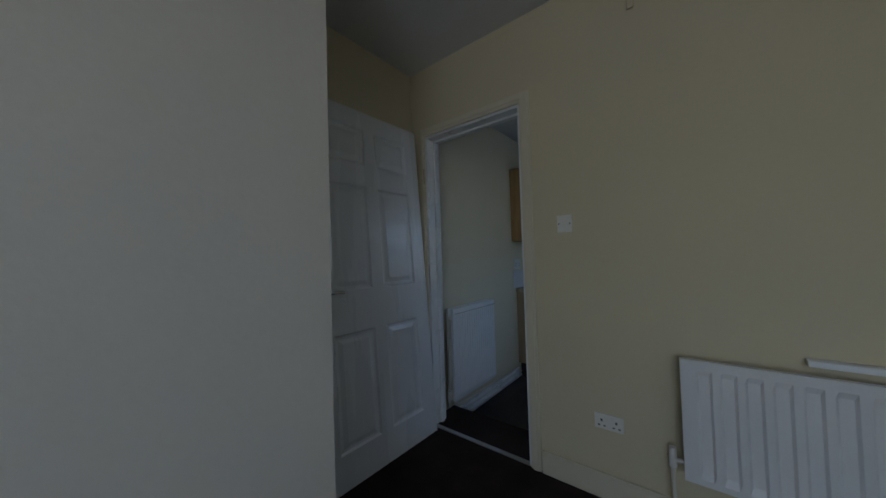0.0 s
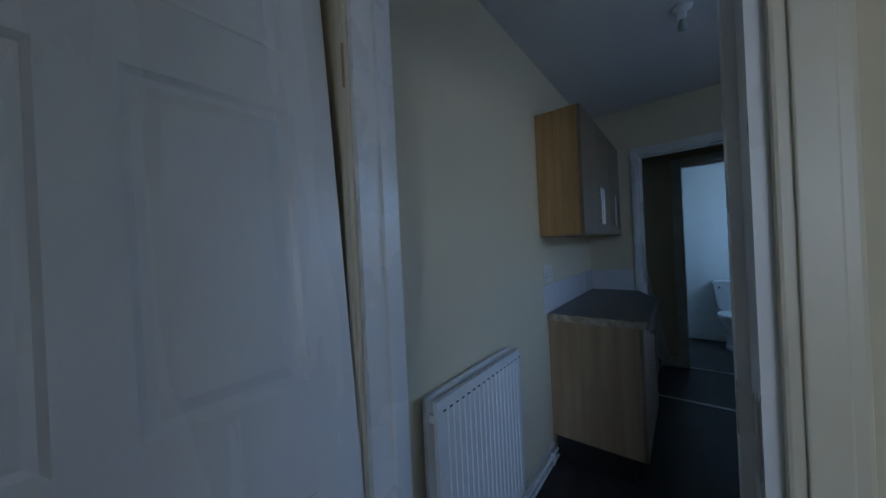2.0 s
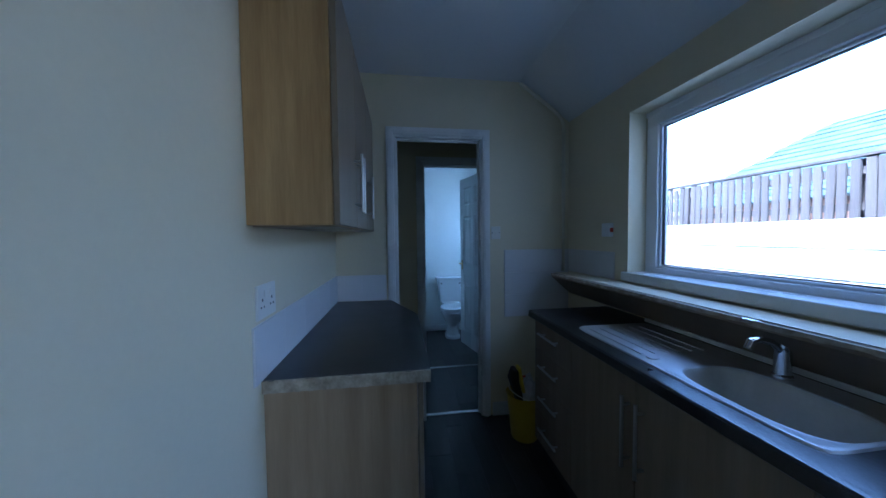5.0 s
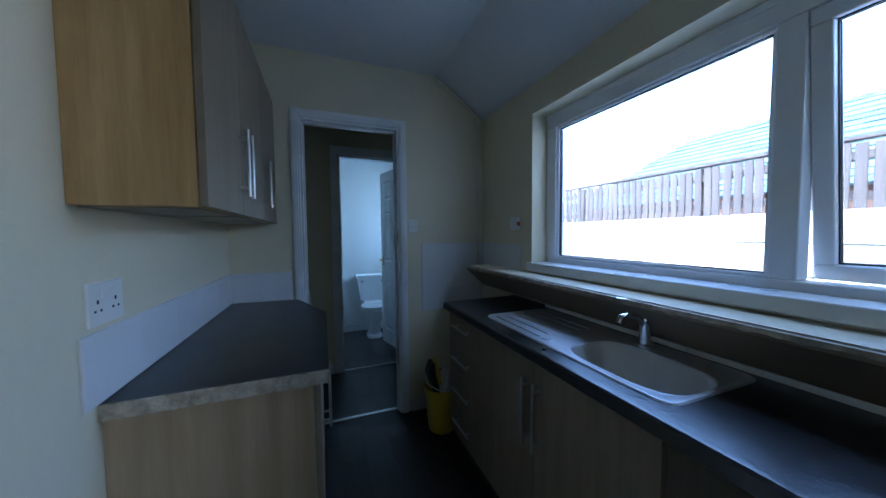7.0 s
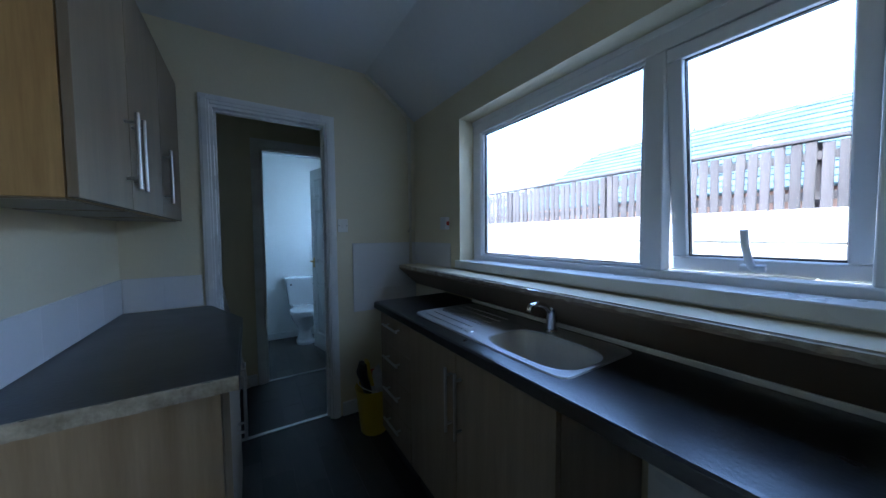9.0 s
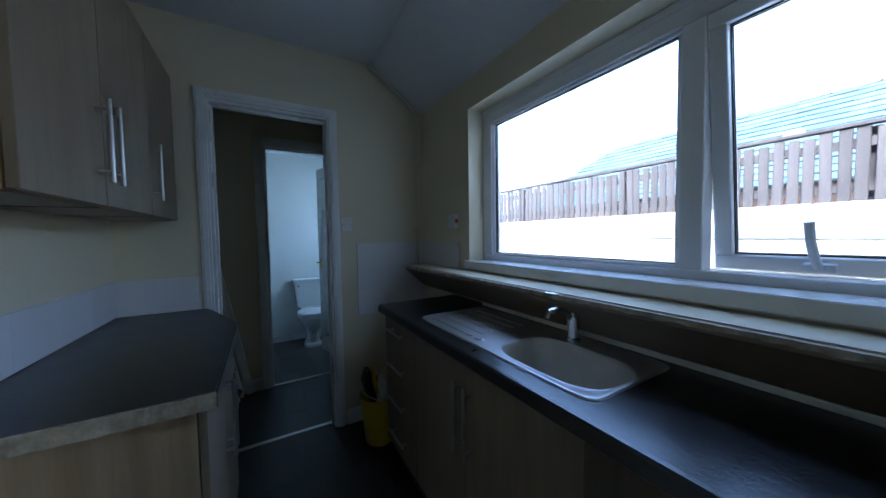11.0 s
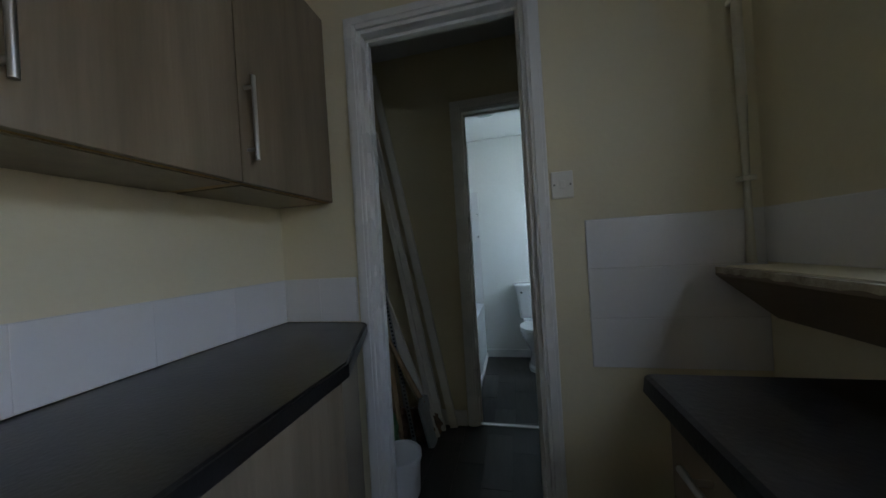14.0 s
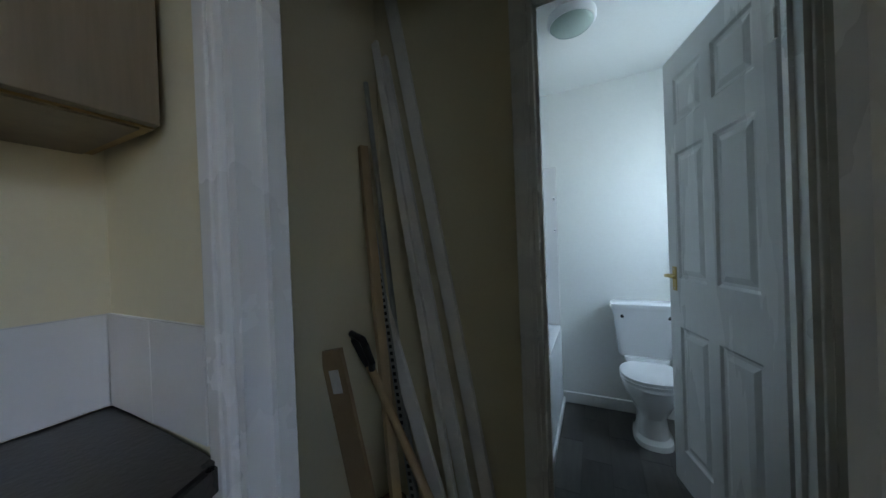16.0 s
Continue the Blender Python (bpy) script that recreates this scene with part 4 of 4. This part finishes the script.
for i in range(56):
    box(bm, -0.006, -0.0026, 0.03 + i * 0.025, 0.006, 0.0026, 0.043 + i * 0.025)
bm.transform(q)
part("holes", bm, M_DARK, s)
lean("metal_rod", (0.24, 3.46, 0.012), (0.035, 3.48, 1.90), 0.016, 0.016, M_GALV, "thin grey metal rod leaning in the corner", "rod")

sp = thing("garden_spade", pose(0.235, 3.32, 0), "spade with a black D-shaped handle leaning on the wall", "spade")
a, h = Vector((0.14, 0.05, 0.25)), Vector((-0.12, 0.02, 0.78))
part("shaft", tube(B(), [a, h], 0.016, 12), M_RAWWOOD, sp, smooth=True)
ax = (h - a).normalized()
sd = Vector((0.06, -0.03, 0.0)).normalized() * 0.055
part("grip", tube(B(), [h - ax * 0.02, h + sd * 0.7 + ax * 0.02, h + sd + ax * 0.09, h + sd * 0.9 + ax * 0.115, h - sd * 0.9 + ax * 0.115, h - sd + ax * 0.09, h - sd * 0.7 + ax * 0.02, h - ax * 0.02], 0.013, 10), M_YELBLACK, sp, "black plastic D grip", smooth=True)
part("blade", loft(B(), [(0.004, 0.19, 0.06, 0.02, 0.05, 4), (0.02, 0.188, 0.06, 0.012, 0.08, 5), (0.26, 0.14, 0.05, 0.010, 0.085, 6), (0.29, 0.135, 0.05, 0.012, 0.03, 3)], 20), M_GALV, sp, smooth=True)

pot = thing("paint_tub", pose(0.37, 2.98, 0), "white plastic paint tub on the lobby floor", "tub")
part("body", loft(B(), [(0, 0, 0, 0.085, 0.085, 2), (0.01, 0, 0, 0.09, 0.09, 2), (0.18, 0, 0, 0.10, 0.10, 2)], 32), M_PVC, pot, smooth=True)
part("lid", loft(B(), [(0.175, 0, 0, 0.106, 0.106, 2), (0.20, 0, 0, 0.107, 0.107, 2), (0.203, 0, 0, 0.10, 0.10, 2), (0.196, 0, 0, 0.092, 0.092, 2), (0.195, 0, 0, 0.01, 0.01, 2)], 32), M_PVC, pot, "white snap-on lid", smooth=True)


def crumpled(name, m, rx, ry, h, material, label, category, seed):
    t = thing(name, m, label, category)
    bm = B()
    bmesh.ops.create_icosphere(bm, subdivisions=4, radius=1)
    for v in bm.verts:
        n = noise.noise(v.co * 2.1 + Vector((seed, 0, 0))) * 0.35 + noise.noise(v.co * 5 + Vector((0, seed, 0))) * 0.18 + abs(noise.noise(v.co * 9 + Vector((0, 0, seed)))) * 0.12
        v.co *= 1 + n
        v.co = Vector((v.co.x * rx, v.co.y * ry, max((v.co.z + 0.55) * h / 1.5, 0.0)))
    part("folds", bm, material, t, smooth=True)
    return t


crumpled("plastic_bag", pose(0.14, 3.10, 0), 0.10, 0.10, 0.30, M_BAG, "crumpled pale plastic bag on the floor", "bag", 2)
crumpled("plaster_bag", pose(0.20, 3.20, 0), 0.07, 0.08, 0.26, M_BAGGREEN, "crumpled green printed plastic bag", "bag", 5)
crumpled("dust_sheet", pose(0.13, 3.38, 0), 0.12, 0.14, 0.22, M_CLOTH, "crumpled brown dust sheet against the wall", "cloth", 9)
crumpled("dust_sheet", pose(0.33, 3.47, 0), 0.12, 0.09, 0.16, M_CLOTH, "crumpled brown sheet under leaning boards", "cloth", 13)

# ---- bucket beside the drawers ----
bk = thing("bucket", pose(1.265, 2.44, 0), "yellow plastic bucket full of cleaning things", "bucket")
bm = loft(B(), [(0, 0, 0, 0.085, 0.085, 2), (0.01, 0, 0, 0.09, 0.09, 2), (0.29, 0, 0, 0.118, 0.118, 2), (0.30, 0, 0, 0.124, 0.124, 2), (0.305, 0, 0, 0.122, 0.122, 2), (0.29, 0, 0, 0.112, 0.112, 2), (0.06, 0, 0, 0.088, 0.088, 2), (0.055, 0, 0, 0.01, 0.01, 2)], 36)
part("shell", bm, M_YELLOW, bk, smooth=True)
part("bail", tube(B(), [(0.10 * math.cos(a), 0.118 * math.sin(a), 0.30 + 0.03 * abs(math.cos(a))) for a in [math.pi * (0.5 + i / 12) for i in range(13)]], 0.004, 8), M_PLATE, bk, "white wire bail", smooth=True)
br = thing("hand_brush", pose(1.215, 2.44, 0.20), "black and yellow hand brush standing in the bucket", "brush")
part("head", loft(B(), [(0, 0.02, 0, 0.02, 0.03, 4), (0.10, 0.0, 0, 0.024, 0.05, 4), (0.20, -0.03, 0, 0.026, 0.06, 4), (0.27, -0.02, 0, 0.018, 0.045, 3)], 20), M_YELBLACK, br, "black bristle head", smooth=True)
part("back", loft(B(), [(0.12, 0.03, -0.02, 0.012, 0.03, 4), (0.22, 0.006, -0.02, 0.012, 0.045, 4), (0.29, 0.0, -0.02, 0.010, 0.035, 3)], 20), M_YELLOW, br, "yellow plastic back", smooth=True)
crumpled("cleaning_cloth", pose(1.29, 2.42, 0.22), 0.045, 0.05, 0.19, M_PAPER, "crumpled white cloth in the bucket", "cloth", 4)
tr = thing("trigger_bottle", pose(1.30, 2.50, 0.06), "white spray bottle with a red trigger in the bucket", "bottle")
part("bottle", loft(B(), [(0, 0, 0, 0.03, 0.03, 3), (0.20, 0, 0, 0.032, 0.032, 3), (0.24, 0, 0, 0.014, 0.014, 2), (0.29, 0, 0, 0.013, 0.013, 2)], 20), M_PAPER, tr, smooth=True)
part("trigger", box(B(), -0.05, -0.012, 0.29, 0.03, 0.012, 0.325, bevel=0.004), M_RED, tr, "red trigger head")

# ---- outside ----
bm = B()
box(bm, -600, -600, -0.45, 600, 600, -0.25)
tagged(part("ground", bm, M_CONC), "grey concrete yard and ground", "ground", kind="structure")
WXO = 3.42
yard = thing("yard_wall", pose(WXO, 0, -0.25), "white painted concrete block yard wall", "wall", kind="structure")
part("core", box(B(), 0.012, -7, 0, 0.10, 9, 1.70), M_BLOCK, yard)
fence = thing("yard_fence", pose(WXO + 0.05, 0, 1.45), "weathered picket fence along the top of the wall", "fence")
part("cap", box(B(), -0.012, -7, 0.412, 0.045, 9, 0.434, bevel=0.004), M_FENCE, fence, "weathered capping board")
for i in range(9):
    part("post", box(B(), 0.0555, -3.1 + i * 1.3, -0.05, 0.13, -3.02 + i * 1.3, 0.41, bevel=0.004), M_FENCE, fence)
for z in (0.06, 0.30):
    part("rail", box(B(), 0.02, -7, z, 0.055, 9, z + 0.05), M_FENCE, fence)

house = thing("neighbour_building", pose(0, 0, -0.25), "low building with a blue-grey slate roof beyond the fence", "building")
part("wall", box(B(), 6.4, -8, 0, 10, 6.2, 2.2), M_BRICK, house, "brown rendered wall")
RE, RR = (6.1, 2.10), (8.2, 3.62)
bm = B()
v = [bm.verts.new(p) for p in ((RE[0], -8.2, RE[1]), (RR[0], -8.2, RR[1]), (RR[0], 4.9, RR[1]), (RE[0], 6.6, RE[1]), (10.3, -8.2, RE[1]), (10.3, 6.6, RE[1]))]
for f in ((0, 1, 2, 3), (3, 2, 5), (1, 4, 5, 2), (0, 4, 1), (0, 3, 5, 4)):
    bm.faces.new([v[i] for i in f])
roof = part("roof", bm, M_SLATE, house, "blue-grey slate roof")
bm = B()
ln = math.hypot(RR[0] - RE[0], RR[1] - RE[1])
up = Vector((RR[0] - RE[0], 0, RR[1] - RE[1])).normalized()
nn = Vector((-up.z, 0, up.x))
rng = random.Random(3)
rows_n = 15
for r in range(rows_n):
    y = -8.1 + (0.14 if r % 2 else 0)
    lim = 6.6 - 1.7 * r / rows_n
    while y < lim - 0.1:
        y1 = min(y + 0.272, lim)
        p0 = Vector((RE[0], 0, RE[1])) + up * (ln * r / rows_n - 0.02)
        p1 = p0 + up * (ln / rows_n + 0.03)
        k = rng.uniform(0.022, 0.034)
        quad = [(p0 + nn * k, y), (p0 + nn * k, y1), (p1 + nn * 0.006, y1), (p1 + nn * 0.006, y)]
        base = [(p0 + nn * 0.004, y), (p0 + nn * 0.004, y1)]
        vs = [bm.verts.new((p.x, yy, p.z)) for p, yy in quad + base]
        bm.faces.new(vs[:4])
        bm.faces.new((vs[4], vs[5], vs[1], vs[0]))
        y += 0.28
me = part("slates", bm, M_SLATE, house)
tagged(me, kind="stuff")
bm = B()
for i in range(29):
    y = -8.2 + i * 0.45
    box(bm, RR[0] - 0.09, y, RR[1] - 0.03, RR[0] + 0.09, y + 0.44, RR[1] + 0.06, bevel=0.02)
part("ridge_tiles", bm, M_RIDGE, house, "pale mortared ridge tiles")
pv = Vector((RE[0], 0, RE[1])) + up * ln * 0.50 + nn * 0.05
part("roof_vent", loft(B(), [(pv.z - 0.05, pv.x, 1.85, 0.07, 0.11, 3), (pv.z + 0.02, pv.x, 1.85, 0.065, 0.10, 3), (pv.z + 0.045, pv.x, 1.85, 0.03, 0.05, 2.5)], 20), M_RIDGE, house, "small pale roof vent", smooth=True)

# ---- pieces of walls and floors ----


def shared(name, mesh, parent, m):
    ob = new(name, mesh)
    ob.matrix_basis = m
    ob.parent = parent
    return ob


def piece_mesh(name, x0, y0, z0, x1, y1, z1, material, bevel):
    me = bpy.data.meshes.new(name)
    bm = box(B(), x0, y0, z0, x1, y1, z1)
    if bevel:
        bmesh.ops.bevel(bm, geom=bm.edges[:], offset=bevel, segments=1, affect="EDGES")
    bm.to_mesh(me)
    bm.free()
    me.materials.append(material)
    return me


# splashback tiles: a low row over the worktop and three courses beside the ledge
sb = thing("splashback_worktop", pose(0, 0, CZ + 0.002), "single row of white tiles above the worktop", "tiles", kind="structure")
part("grout", box(B(), 0.0005, 1.455, 0, 0.004, Y2 - 0.001, 0.18), M_GROUT, sb)
part("grout", box(B(), 0.005, Y2 - 0.004, 0, D2[0] - 0.056, Y2 - 0.0005, 0.18), M_GROUT, sb)
tile_a = piece_mesh("tile", 0, 0, 0, 0.007, 0.2488, 0.178, M_TILE, 0.0007)
for i in range(5):
    shared("tile", tile_a, sb, pose(0.001, 1.456 + i * 0.2491, 0.001))
tile_b = piece_mesh("tile", 0, -0.007, 0, 0.165, 0, 0.178, M_TILE, 0.0007)
for i in range(2):
    shared("tile", tile_b, sb, pose(0.010 + i * 0.1653, Y2 - 0.001, 0.001))
sb = thing("splashback_corner", pose(0, 0, 0.752), "white rectangular tiles in three courses beside the ledge", "tiles", kind="structure")
part("grout", box(B(), 1.218, Y2 - 0.004, 0, EX - 0.001, Y2 - 0.0005, 0.508), M_GROUT, sb)
part("grout", box(B(), EX - 0.004, 2.185, 0.34, EX - 0.0005, Y2 - 0.005, 0.508), M_GROUT, sb)
tile_c = piece_mesh("tile", 0, -0.007, 0, 0.512, 0, 0.167, M_TILE, 0.0015)
for j in range(3):
    shared("tile", tile_c, sb, pose(1.219, Y2 - 0.001, 0.001 + j * 0.1688))
tile_d = piece_mesh("tile", -0.007, 0, 0, 0, 0.512, 0.167, M_TILE, 0.0015)
shared("tile", tile_d, sb, pose(EX - 0.001, 2.186, 0.339))
part("panel", box(B(), 0.003, -0.0125, 0.002, 0.615, -0.0065, 1.243, bevel=0.002), M_TILE, bt, "plain white wall panel")

# vinyl planks
plank = piece_mesh("plank", 0.0008, 0.0008, -0.003, 0.1492, 0.4492, 0.0, M_VINYL, 0)


plank_b = piece_mesh("plank", 0.0008, 0.0008, -0.003, 0.1492, 0.4492, 0.0, M_VINYLB, 0)


def lay(parent, x0, x1, y0, y1, z, mesh=plank):
    i = 0
    x = x0
    while x < x1 - 0.01:
        y = y0 - (0.45 * ((i * 0.37) % 1))
        while y < y1 - 0.01:
            a, b = max(y, y0), min(y + 0.45, y1)
            w = min(0.15, x1 - x)
            ob = shared("plank", mesh, parent, pose(x, a, z) @ Matrix.Diagonal((w / 0.15, (b - a) / 0.45, 1, 1)))
            y += 0.45
        i += 1
        x += 0.15


lay(floor_k, 0.0, EX, 0.302, Y3 + 0.02, 0.0)
lay(floor_b, 0.62, EX, Y3 + 0.05, YB - 0.02, BF, plank_b)

# yard wall blocks and fence pales
block = piece_mesh("block", 0, 0, 0, 0.03, 0.435, 0.205, M_BLOCK, 0.006)
for j in range(8):
    for i in range(20):
        y = -3.2 + i * 0.445 + (0.22 if j % 2 else 0)
        shared("block", block, yard, pose(-0.012 + 0.004 * ((i * 7 + j * 3) % 3), y, 0.005 + j * 0.2135))
pale = piece_mesh("pale", 0, 0, 0, 0.018, 0.049, 0.40, M_FENCE, 0.004)
rng = random.Random(11)
for i in range(158):
    shared("pale", pale, fence, pose(0.0, -3.2 + i * 0.065 + rng.uniform(-0.006, 0.006), 0.0 + rng.uniform(-0.01, 0.012), rng.uniform(-1, 1), 0, 0))
